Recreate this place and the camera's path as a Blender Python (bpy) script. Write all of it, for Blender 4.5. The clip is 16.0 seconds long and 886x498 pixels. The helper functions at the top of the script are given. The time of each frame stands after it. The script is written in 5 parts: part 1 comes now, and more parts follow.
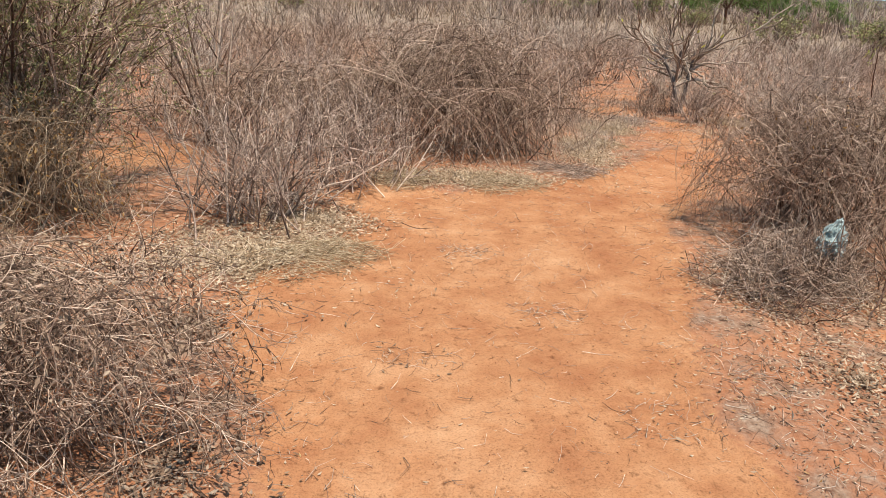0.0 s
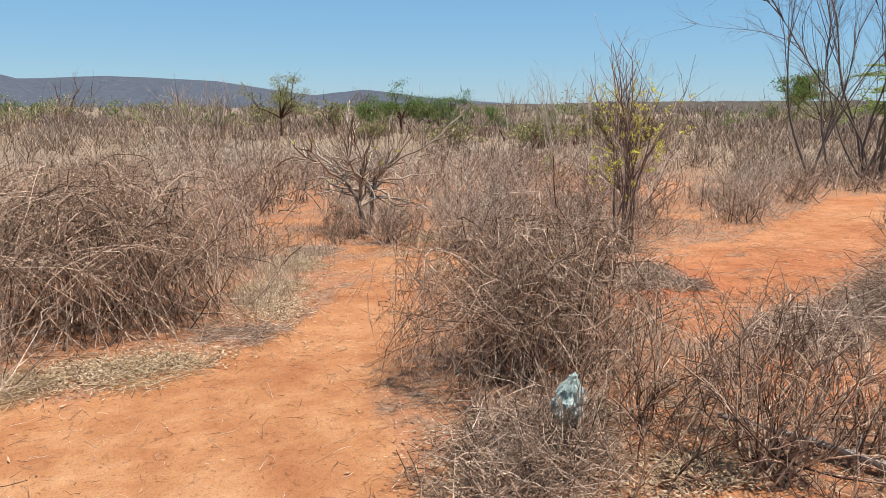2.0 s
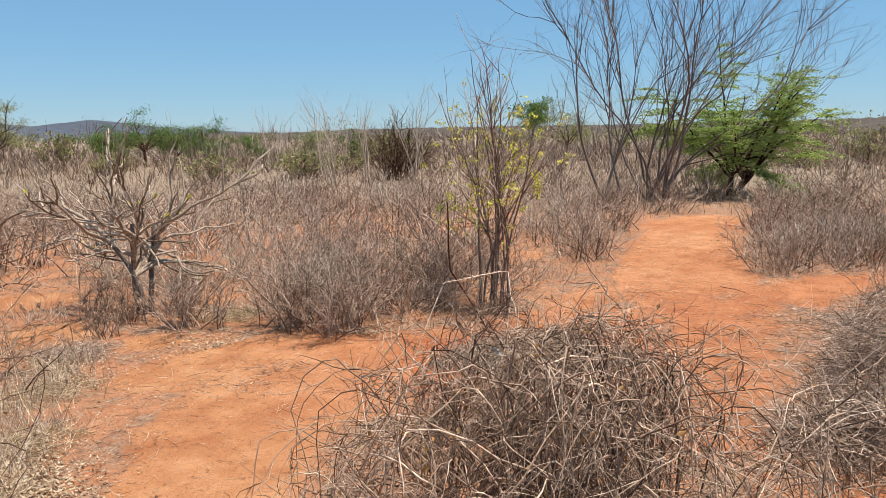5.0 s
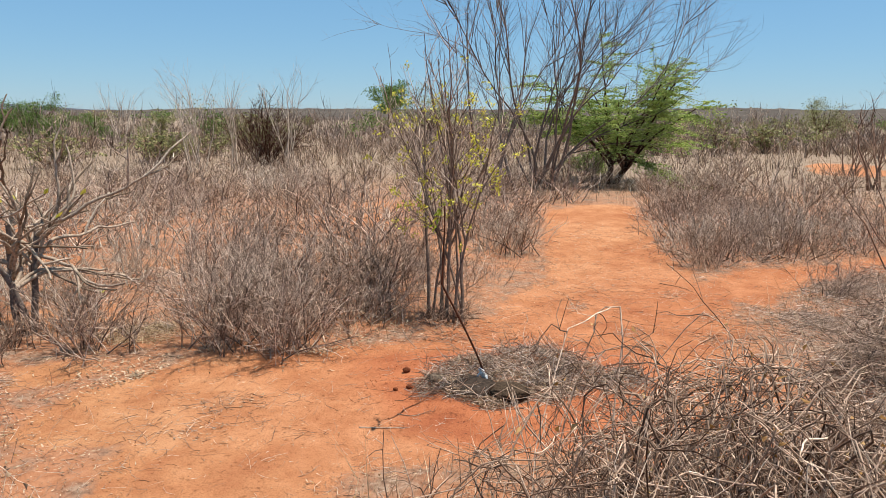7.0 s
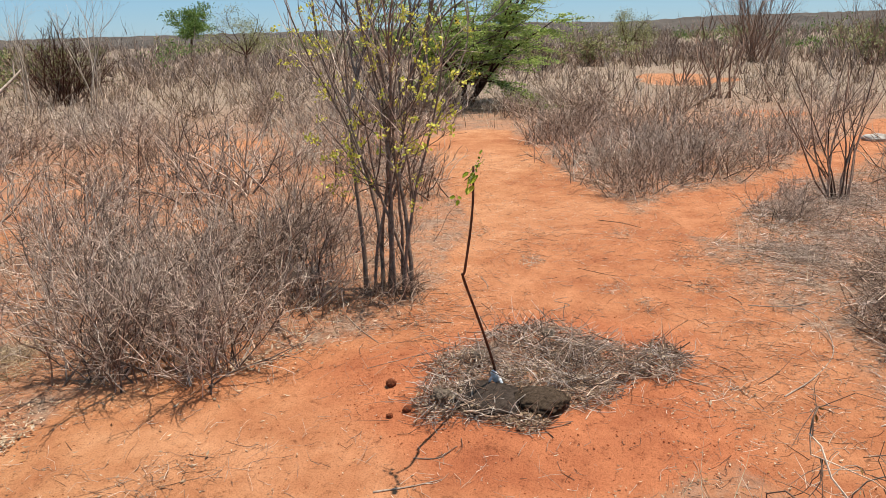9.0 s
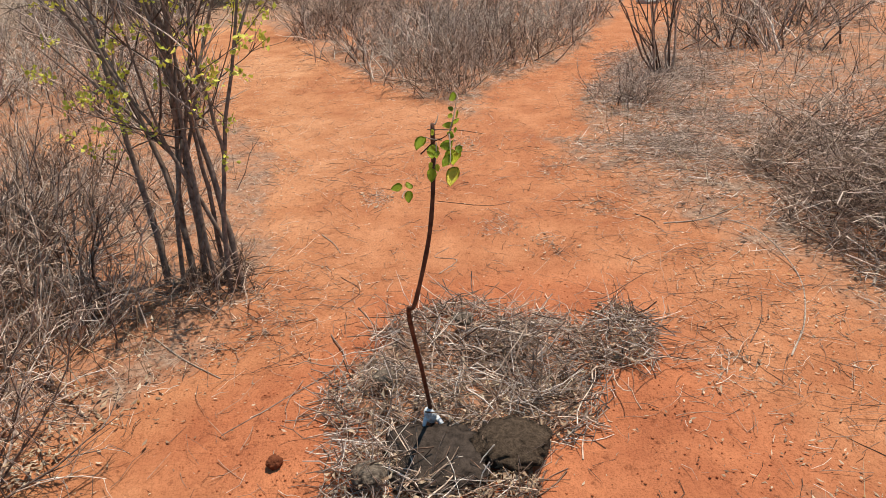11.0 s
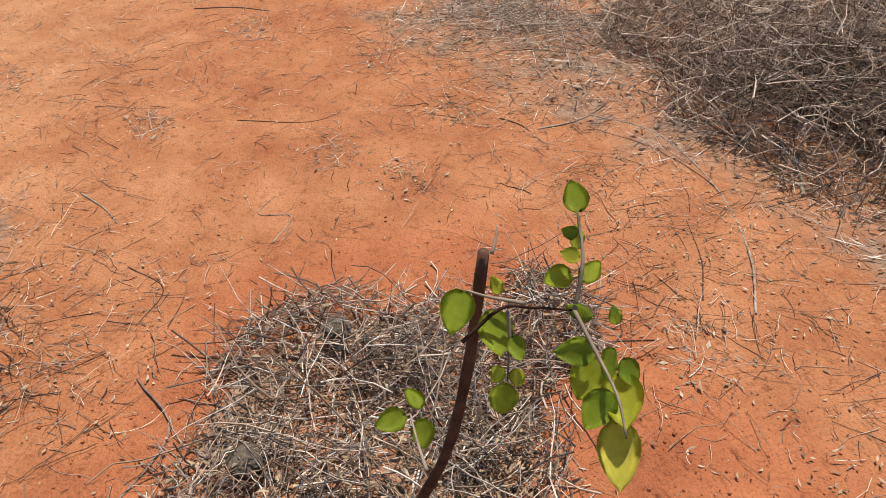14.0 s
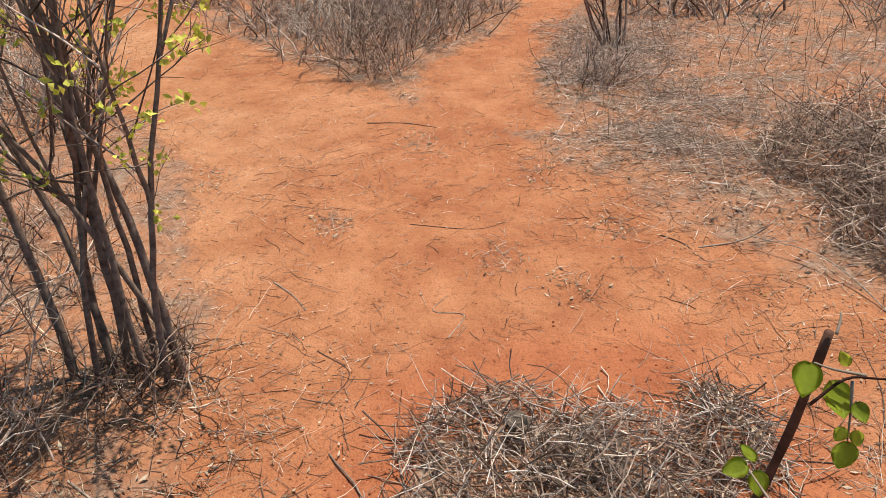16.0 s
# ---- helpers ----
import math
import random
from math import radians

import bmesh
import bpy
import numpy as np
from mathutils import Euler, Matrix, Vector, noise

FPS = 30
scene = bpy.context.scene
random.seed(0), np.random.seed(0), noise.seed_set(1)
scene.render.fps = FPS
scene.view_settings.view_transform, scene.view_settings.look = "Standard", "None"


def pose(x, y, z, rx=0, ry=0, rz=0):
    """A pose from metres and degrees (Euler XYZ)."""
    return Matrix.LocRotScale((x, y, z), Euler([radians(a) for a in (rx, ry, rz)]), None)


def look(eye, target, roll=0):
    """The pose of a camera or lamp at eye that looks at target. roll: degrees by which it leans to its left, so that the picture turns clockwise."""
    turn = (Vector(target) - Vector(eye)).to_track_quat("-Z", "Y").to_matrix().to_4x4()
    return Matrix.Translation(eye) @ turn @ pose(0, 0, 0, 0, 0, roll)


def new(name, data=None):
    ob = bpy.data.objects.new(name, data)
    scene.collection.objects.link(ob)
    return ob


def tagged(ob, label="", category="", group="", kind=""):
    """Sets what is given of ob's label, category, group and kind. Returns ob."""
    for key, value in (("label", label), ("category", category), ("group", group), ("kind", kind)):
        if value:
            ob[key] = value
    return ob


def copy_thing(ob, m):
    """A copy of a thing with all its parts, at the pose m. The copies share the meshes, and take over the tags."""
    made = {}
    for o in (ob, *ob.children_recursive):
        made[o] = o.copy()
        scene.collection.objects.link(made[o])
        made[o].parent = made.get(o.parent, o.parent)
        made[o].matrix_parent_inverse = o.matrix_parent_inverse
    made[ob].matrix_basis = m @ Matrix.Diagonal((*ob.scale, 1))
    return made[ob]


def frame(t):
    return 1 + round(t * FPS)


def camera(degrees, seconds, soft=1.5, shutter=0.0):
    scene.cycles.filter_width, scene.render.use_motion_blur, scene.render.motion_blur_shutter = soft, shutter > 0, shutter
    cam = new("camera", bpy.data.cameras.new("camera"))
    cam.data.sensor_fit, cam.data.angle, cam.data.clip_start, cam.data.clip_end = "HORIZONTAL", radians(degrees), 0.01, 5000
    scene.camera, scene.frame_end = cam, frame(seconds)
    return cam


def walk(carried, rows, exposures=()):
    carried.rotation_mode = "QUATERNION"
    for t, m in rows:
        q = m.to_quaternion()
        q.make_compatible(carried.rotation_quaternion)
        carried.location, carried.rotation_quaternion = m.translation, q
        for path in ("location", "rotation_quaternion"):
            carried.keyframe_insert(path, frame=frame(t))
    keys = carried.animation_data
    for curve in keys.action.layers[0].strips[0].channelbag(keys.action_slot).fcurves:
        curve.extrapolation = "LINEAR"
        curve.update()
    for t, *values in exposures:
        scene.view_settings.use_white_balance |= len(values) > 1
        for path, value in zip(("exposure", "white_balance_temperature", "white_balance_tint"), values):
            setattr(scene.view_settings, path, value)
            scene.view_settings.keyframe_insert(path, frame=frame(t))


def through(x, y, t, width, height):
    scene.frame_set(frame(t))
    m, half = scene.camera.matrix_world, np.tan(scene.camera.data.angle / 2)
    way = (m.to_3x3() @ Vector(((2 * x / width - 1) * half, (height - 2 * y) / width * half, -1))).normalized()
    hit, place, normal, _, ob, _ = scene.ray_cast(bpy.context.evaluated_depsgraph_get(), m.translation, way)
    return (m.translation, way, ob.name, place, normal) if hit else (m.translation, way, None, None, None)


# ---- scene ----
cam = camera(60.0, 16.0, soft=0.5)
WALK = [
    (0.0, pose(-0.000, -0.000, 1.445, 70.61, -3.53, 0.50)),
    (0.5, pose(0.097, 0.192, 1.447, 73.16, -3.09, -6.00)),
    (1.0, pose(0.199, 0.504, 1.453, 75.38, -2.27, -13.23)),
    (1.5, pose(0.347, 0.829, 1.455, 78.06, -1.21, -18.33)),
    (2.0, pose(0.454, 1.223, 1.474, 79.66, -0.34, -22.05)),
    (2.5, pose(0.495, 1.591, 1.489, 80.72, 0.89, -25.81)),
    (3.0, pose(0.547, 1.945, 1.488, 81.81, 1.76, -28.25)),
    (3.5, pose(0.563, 2.289, 1.506, 82.30, 2.07, -30.90)),
    (4.0, pose(0.573, 2.648, 1.495, 82.21, 1.85, -34.82)),
    (4.5, pose(0.677, 3.021, 1.461, 81.84, 1.31, -37.79)),
    (5.0, pose(0.765, 3.381, 1.476, 81.64, 0.65, -40.64)),
    (5.2, pose(0.797, 3.564, 1.471, 81.70, 0.42, -41.94)),
    (7.3, pose(0.708, 4.560, 1.549, 79.77, -0.28, -52.95)),
    (7.5, pose(0.771, 4.696, 1.566, 79.32, -0.07, -53.87)),
    (8.0, pose(0.875, 5.070, 1.546, 78.05, 0.54, -56.99)),
    (8.5, pose(1.007, 5.418, 1.528, 76.38, 1.19, -60.67)),
    (9.0, pose(1.270, 5.732, 1.522, 74.63, 1.51, -65.54)),
    (9.5, pose(1.503, 5.987, 1.505, 72.82, 1.73, -71.44)),
    (10.0, pose(1.743, 6.237, 1.502, 70.43, 2.01, -76.79)),
    (10.2, pose(1.864, 6.311, 1.480, 69.61, 2.62, -78.47)),
    (12.3, pose(3.049, 6.772, 1.435, 58.24, 3.20, -94.46)),
    (12.5, pose(3.145, 6.756, 1.403, 56.96, 3.36, -95.17)),
    (13.0, pose(3.273, 6.780, 1.374, 54.07, 2.84, -98.15)),
    (13.5, pose(3.294, 6.799, 1.375, 52.73, 2.14, -100.95)),
    (14.0, pose(3.290, 6.822, 1.387, 53.35, 1.55, -103.56)),
    (14.5, pose(3.263, 6.847, 1.396, 55.07, 1.41, -105.65)),
    (15.0, pose(3.228, 6.827, 1.424, 57.30, 1.83, -105.93)),
    (15.5, pose(3.211, 6.880, 1.447, 59.75, 2.61, -101.40)),
    (16.0, pose(3.187, 7.036, 1.450, 62.01, 2.76, -94.60)),
]
walk(cam, WALK, exposures=[(0.0, 0.36), (3.0, 0.42), (9.0, 0.37), (10.2, 0.34), (12.5, 0.20), (15.0, 0.20), (16.0, 0.26)])

# ---- light: high dry-season sun, clear sky ----
SUN_ELEV, SUN_AZ = 74.0, 138.0   # degrees; azimuth clockwise from +y
sun_dir = Vector((math.sin(radians(SUN_AZ)) * math.cos(radians(SUN_ELEV)),
                  math.cos(radians(SUN_AZ)) * math.cos(radians(SUN_ELEV)), math.sin(radians(SUN_ELEV))))
world = bpy.data.worlds.new("sky")
scene.world = world
world.use_nodes = True
wn = world.node_tree.nodes
sky = wn.new("ShaderNodeTexSky")
sky.sky_type, sky.sun_disc = "NISHITA", False
sky.sun_elevation, sky.sun_rotation = radians(SUN_ELEV), radians(SUN_AZ)
sky.air_density, sky.dust_density, sky.ozone_density = 1.0, 0.0, 3.0
wn["Background"].inputs["Strength"].default_value = 0.070
tint = wn.new("ShaderNodeMix")
tint.data_type, tint.blend_type = "RGBA", "MULTIPLY"
tint.inputs[0].default_value, tint.inputs[7].default_value = 1.0, (0.88, 0.965, 1.12, 1)
world.node_tree.links.new(sky.outputs[0], tint.inputs[6])
haze = wn.new("ShaderNodeMix")
haze.data_type = "RGBA"
haze.inputs[0].default_value, haze.inputs[7].default_value = 0.45, (2.3, 5.8, 9.0, 1)
world.node_tree.links.new(tint.outputs[2], haze.inputs[6])
world.node_tree.links.new(haze.outputs[2], wn["Background"].inputs["Color"])
sun = new("sun", bpy.data.lights.new("sun", "SUN"))
sun.data.energy, sun.data.angle, sun.data.color = 5.0, radians(0.53), (1.0, 0.95, 0.87)
sun.matrix_world = look(sun_dir * 50, (0, 0, 0))


# ---- materials ----
def material(name, rough=0.9):
    m = bpy.data.materials.new(name)
    m.use_nodes = True
    b = m.node_tree.nodes["Principled BSDF"]
    b.inputs["Roughness"].default_value = rough
    b.inputs["Specular IOR Level"].default_value = 0.25
    return m, m.node_tree.nodes, m.node_tree.links, b


def ramp(nodes, stops):
    r = nodes.new("ShaderNodeValToRGB")
    el = r.color_ramp.elements
    while len(el) < len(stops):
        el.new(0.5)
    for e, (p, c) in zip(el, stops):
        e.position, e.color = p, (*c, 1)
    return r


def noise_tex(nodes, links, coord, scale, detail=4, rough=0.6):
    n = nodes.new("ShaderNodeTexNoise")
    n.inputs["Scale"].default_value, n.inputs["Detail"].default_value, n.inputs["Roughness"].default_value = scale, detail, rough
    links.new(coord, n.inputs["Vector"])
    return n


def mix(nodes, links, fac, a, b, kind="MIX"):
    m = nodes.new("ShaderNodeMix")
    m.data_type, m.blend_type = "RGBA", kind
    for sock, v in ((m.inputs[0], fac), (m.inputs[6], a), (m.inputs[7], b)):
        if hasattr(v, "links"):
            links.new(v, sock)
        elif isinstance(v, tuple):
            sock.default_value = (*v, 1)
        else:
            sock.default_value = v
    return m.outputs[2]


def math_node(nodes, links, op, a, b=0.0):
    m = nodes.new("ShaderNodeMath")
    m.operation = op
    for sock, v in zip(m.inputs, (a, b)):
        if hasattr(v, "links"):
            links.new(v, sock)
        else:
            sock.default_value = v
    return m.outputs[0]


def twig_material(name, dark, mid, pale, rough=0.85):
    """Dry bark that differs from twig to twig and along each twig."""
    m, n, l, b = material(name, rough)
    b.inputs["Specular IOR Level"].default_value = 0.05
    geo, tc = n.new("ShaderNodeNewGeometry"), n.new("ShaderNodeTexCoord")
    r = ramp(n, [(0.0, tuple(0.7 * a for a in dark)), (0.34, tuple(0.75 * a + 0.25 * c for a, c in zip(dark, mid))), (0.64, mid), (1.0, tuple(1.08 * a for a in pale))])
    l.new(geo.outputs["Random Per Island"], r.inputs[0])
    ns = noise_tex(n, l, tc.outputs["Object"], 45, 3)
    r2 = ramp(n, [(0.3, (0.48, 0.46, 0.45)), (0.7, (1.25, 1.25, 1.25))])
    l.new(ns.outputs[0], r2.inputs[0])
    l.new(mix(n, l, 1.0, r.outputs[0], r2.outputs[0], "MULTIPLY"), b.inputs["Base Color"])
    bump = n.new("ShaderNodeBump")
    bump.inputs["Strength"].default_value, bump.inputs["Distance"].default_value = 0.4, 0.003
    l.new(ns.outputs[0], bump.inputs["Height"])
    l.new(bump.outputs[0], b.inputs["Normal"])
    return m


def leaf_material(name, a, c, d, through=0.35, rough=0.6):
    """Thin leaf: differs leaf by leaf, lets some light through."""
    m, n, l, b = material(name, rough)
    geo, tc = n.new("ShaderNodeNewGeometry"), n.new("ShaderNodeTexCoord")
    info = n.new("ShaderNodeObjectInfo")
    s = math_node(n, l, "FRACT", math_node(n, l, "ADD", geo.outputs["Random Per Island"], info.outputs["Random"]))
    r = ramp(n, [(0.0, a), (0.5, c), (1.0, d)])
    l.new(s, r.inputs[0])
    ns = noise_tex(n, l, tc.outputs["Object"], 60, 3)
    r2 = ramp(n, [(0.3, (0.7, 0.7, 0.7)), (0.7, (1.15, 1.15, 1.15))])
    l.new(ns.outputs[0], r2.inputs[0])
    col = mix(n, l, 1.0, r.outputs[0], r2.outputs[0], "MULTIPLY")
    l.new(col, b.inputs["Base Color"])
    t = n.new("ShaderNodeBsdfTranslucent")
    l.new(col, t.inputs["Color"])
    ms = n.new("ShaderNodeMixShader")
    ms.inputs[0].default_value = through
    l.new(b.outputs[0], ms.inputs[1])
    l.new(t.outputs[0], ms.inputs[2])
    l.new(ms.outputs[0], n["Material Output"].inputs["Surface"])
    return m


def soil_material():
    m, n, l, b = material("red_soil_and_litter", 0.95)
    b.inputs["Specular IOR Level"].default_value = 0.1
    geo = n.new("ShaderNodeNewGeometry")
    P = geo.outputs["Position"]
    att = n.new("ShaderNodeAttribute")
    att.attribute_name = "bare"
    fresh = n.new("ShaderNodeAttribute")
    fresh.attribute_name = "fresh"
    big, midn, fine, grit = (noise_tex(n, l, P, s, d, r) for s, d, r in ((0.7, 4, 0.55), (3.5, 6, 0.65), (22, 6, 0.7), (140, 3, 0.7)))
    # sandy tread colour against redder earth
    soil = ramp(n, [(0.36, (0.335, 0.126, 0.054)), (0.50, (0.445, 0.202, 0.091)), (0.66, (0.575, 0.308, 0.157))])
    l.new(mix(n, l, 0.55, big.outputs[0], midn.outputs[0]), soil.inputs[0])
    red = ramp(n, [(0.3, (0.32, 0.096, 0.041)), (0.7, (0.49, 0.172, 0.074))])
    l.new(midn.outputs[0], red.inputs[0])
    bare_col = mix(n, l, fresh.outputs["Fac"], soil.outputs[0], red.outputs[0])
    spk = ramp(n, [(0.30, (0.30, 0.24, 0.22)), (0.43, (1, 1, 1)), (0.62, (1, 1, 1)), (0.75, (1.2, 1.2, 1.2))])
    l.new(fine.outputs[0], spk.inputs[0])
    bare_col = mix(n, l, 0.75, bare_col, mix(n, l, 1.0, bare_col, spk.outputs[0], "MULTIPLY"))
    grt = ramp(n, [(0.33, (0.62, 0.58, 0.55)), (0.46, (1, 1, 1)), (0.7, (1.15, 1.15, 1.15))])
    l.new(grit.outputs[0], grt.inputs[0])
    bare_col = mix(n, l, 0.8, bare_col, mix(n, l, 1.0, bare_col, grt.outputs[0], "MULTIPLY"))
    # small dark crumbs
    crumb = noise_tex(n, l, P, 75, 2, 0.5)
    crb = ramp(n, [(0.18, (0.45, 0.36, 0.32)), (0.29, (1, 1, 1))])
    l.new(crumb.outputs[0], crb.inputs[0])
    bare_col = mix(n, l, 1.0, bare_col, crb.outputs[0], "MULTIPLY")
    # litter: grey straw over earth
    lit = ramp(n, [(0.28, (0.10, 0.052, 0.034)), (0.45, (0.26, 0.150, 0.095)), (0.60, (0.37, 0.245, 0.165)), (0.78, (0.50, 0.375, 0.275))])
    l.new(fine.outputs[0], lit.inputs[0])
    show = ramp(n, [(0.36, (0, 0, 0)), (0.54, (1, 1, 1))])
    l.new(midn.outputs[0], show.inputs[0])
    wild = n.new("ShaderNodeAttribute")
    wild.attribute_name = "wild"
    lit_soil = mix(n, l, 0.55, soil.outputs[0], red.outputs[0])
    lit_col = mix(n, l, math_node(n, l, "MULTIPLY", show.outputs[0], math_node(n, l, "SUBTRACT", 0.74, wild.outputs["Fac"])), lit.outputs[0], lit_soil)
    cover = ramp(n, [(0.3, (0.15, 0.105, 0.07)), (0.5, (0.27, 0.20, 0.14)), (0.7, (0.40, 0.32, 0.23))])
    l.new(midn.outputs[0], cover.inputs[0])
    lit_col = mix(n, l, wild.outputs["Fac"], lit_col, cover.outputs[0])
    f = math_node(n, l, "ADD", att.outputs["Fac"], math_node(n, l, "MULTIPLY", math_node(n, l, "SUBTRACT", fine.outputs[0], 0.5), 0.9))
    edge = ramp(n, [(0.38, (0, 0, 0)), (0.62, (1, 1, 1))])
    l.new(f, edge.inputs[0])
    l.new(mix(n, l, edge.outputs[0], lit_col, bare_col), b.inputs["Base Color"])
    bump = n.new("ShaderNodeBump")
    bump.inputs["Strength"].default_value, bump.inputs["Distance"].default_value = 0.85, 0.022
    hsum = math_node(n, l, "ADD", math_node(n, l, "ADD", fine.outputs[0], math_node(n, l, "MULTIPLY", midn.outputs[0], 1.6)), math_node(n, l, "MULTIPLY", grit.outputs[0], 0.3))
    l.new(hsum, bump.inputs["Height"])
    l.new(bump.outputs[0], b.inputs["Normal"])
    return m


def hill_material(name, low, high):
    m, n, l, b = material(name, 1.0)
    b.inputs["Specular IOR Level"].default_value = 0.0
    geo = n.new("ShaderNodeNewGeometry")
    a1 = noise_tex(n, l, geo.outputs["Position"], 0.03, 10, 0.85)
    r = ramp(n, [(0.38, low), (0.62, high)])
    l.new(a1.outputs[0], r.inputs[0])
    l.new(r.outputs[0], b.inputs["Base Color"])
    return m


SOIL = soil_material()
TWIG_GREY = twig_material("grey_twigs", (0.172, 0.116, 0.088), (0.539, 0.394, 0.300), (0.850, 0.671, 0.528))
TWIG_BROWN = twig_material("brown_twigs", (0.125, 0.074, 0.051), (0.470, 0.318, 0.222), (0.800, 0.600, 0.445))
TWIG_PALE = twig_material("pale_twigs", (0.304, 0.227, 0.168), (0.614, 0.489, 0.376), (0.819, 0.689, 0.550))
STRAW = twig_material("dry_grass", (0.330, 0.220, 0.120), (0.625, 0.470, 0.290), (0.820, 0.672, 0.465))
RUST_GRASS = twig_material("rusty_dry_grass", (0.193, 0.122, 0.071), (0.379, 0.264, 0.165), (0.549, 0.423, 0.290))
BARK = twig_material("grey_bark", (0.125, 0.086, 0.064), (0.270, 0.192, 0.142), (0.500, 0.375, 0.285))
BARK_TREE = twig_material("tree_bark", (0.105, 0.080, 0.066), (0.215, 0.168, 0.140), (0.400, 0.325, 0.280))
TWIG_DARK = twig_material("dark_twigs", (0.099, 0.058, 0.041), (0.320, 0.192, 0.131), (0.609, 0.399, 0.274))
BARK_DARK = twig_material("dark_brown_bark", (0.065, 0.030, 0.020), (0.10, 0.047, 0.030), (0.135, 0.068, 0.044))
BARK_TAN = twig_material("tan_bark", (0.270, 0.195, 0.135), (0.460, 0.355, 0.265), (0.620, 0.500, 0.390))
DEAD_LEAF = leaf_material("dead_leaves", (0.200, 0.115, 0.066), (0.420, 0.280, 0.170), (0.660, 0.500, 0.340), 0.2, 0.8)
PALE_LEAF = leaf_material("pale_fallen_leaves", (0.260, 0.165, 0.095), (0.500, 0.350, 0.215), (0.720, 0.560, 0.390), 0.2, 0.8)
FAR_TWIG = twig_material("far_grey_twigs", (0.125, 0.086, 0.066), (0.31, 0.228, 0.180), (0.54, 0.425, 0.345))
BROWN_LEAF = leaf_material("brown_dead_leaves", (0.11, 0.065, 0.042), (0.25, 0.160, 0.102), (0.46, 0.335, 0.23), 0.2, 0.8)
MULCH_STRAW = twig_material("grey_mulch_straw", (0.190, 0.135, 0.105), (0.540, 0.425, 0.345), (0.850, 0.710, 0.590))
OCHRE_LEAF = leaf_material("ochre_dead_leaves", (0.30, 0.14, 0.04), (0.45, 0.24, 0.08), (0.55, 0.36, 0.16), 0.3, 0.7)
YELLOW_LEAF = leaf_material("yellow_leaves", (0.55, 0.53, 0.06), (0.72, 0.66, 0.10), (0.82, 0.70, 0.12), 0.25)
GREEN_LEAF = leaf_material("sapling_leaves", (0.310, 0.400, 0.045), (0.470, 0.560, 0.060), (0.680, 0.680, 0.080), 0.5, 0.5)
FEATHER_LEAF = leaf_material("feathery_leaves", (0.170, 0.250, 0.055), (0.360, 0.470, 0.110), (0.600, 0.660, 0.220), 0.5)
FAR_LEAF = leaf_material("far_tree_leaves", (0.070, 0.125, 0.030), (0.150, 0.235, 0.050), (0.280, 0.360, 0.090), 0.4)
OLIVE_LEAF = leaf_material("small_olive_leaves", (0.156, 0.156, 0.058), (0.320, 0.312, 0.120), (0.510, 0.450, 0.195), 0.25)
# far hills: blue-grey distance haze is painted into the base colour
HILL_FAR = hill_material("haze_tinted_hills", (0.062, 0.074, 0.098), (0.105, 0.112, 0.132))
HILL_NEAR = hill_material("scrub_hills", (0.060, 0.052, 0.046), (0.135, 0.112, 0.094))


# ---- mesh helpers ----
def mesh_object(name, verts, faces, mat, parent=None, label="", smooth=False):
    """One mesh object from arrays of vertices and of triangles or quads."""
    verts, faces = np.asarray(verts, dtype=np.float32).reshape(-1, 3), np.asarray(faces, dtype=np.int32)
    k = faces.shape[1]
    me = bpy.data.meshes.new(name)
    me.vertices.add(len(verts))
    me.vertices.foreach_set("co", verts.ravel())
    me.loops.add(faces.size)
    me.loops.foreach_set("vertex_index", faces.ravel())
    me.polygons.add(len(faces))
    me.polygons.foreach_set("loop_start", np.arange(0, faces.size, k, dtype=np.int32))
    me.update(calc_edges=True)
    me.materials.append(mat)
    if smooth:
        me.polygons.foreach_set("use_smooth", np.ones(len(faces), dtype=bool))
    ob = new(name, me)
    if parent:
        ob.parent = parent
    if label:
        ob["label"] = label
    return ob


def part(name, bm, mat, parent, label=""):
    me = bpy.data.meshes.new(name)
    bm.to_mesh(me)
    bm.free()
    me.materials.append(mat)
    for p in me.polygons:
        p.use_smooth = True
    ob = new(name, me)
    ob.parent = parent
    if label:
        ob["label"] = label
    return ob


def unit(v):
    return v / np.maximum(np.linalg.norm(v, axis=-1, keepdims=True), 1e-9)


def grow(rng, start, way, length, m, wander=0.15, droop=0.0, floor=None):
    """Wandering shoots as an array of points (n, m, 3)."""
    n = len(start)
    pts = np.empty((n, m, 3))
    pts[:, 0] = start
    d = unit(np.asarray(way, float))
    step = (np.asarray(length) / (m - 1)).reshape(-1, 1)
    for k in range(1, m):
        d = d + rng.normal(0, wander, (n, 3))
        d[:, 2] -= droop
        d = unit(d)
        pts[:, k] = pts[:, k - 1] + d * step
        if floor is not None:
            pts[:, k, 2] = np.maximum(pts[:, k, 2], floor + rng.uniform(0, 0.02, n))
    return pts


def forks(rng, pts, n, lo=0.2, hi=1.0):
    """Places and directions on shoots from which others spring."""
    i = rng.integers(0, len(pts), n)
    s = rng.uniform(lo, hi, n) * (pts.shape[1] - 1.001)
    k = s.astype(int)
    f = (s - k)[:, None]
    a, b = pts[i, k], pts[i, k + 1]
    return a + (b - a) * f, unit(b - a)


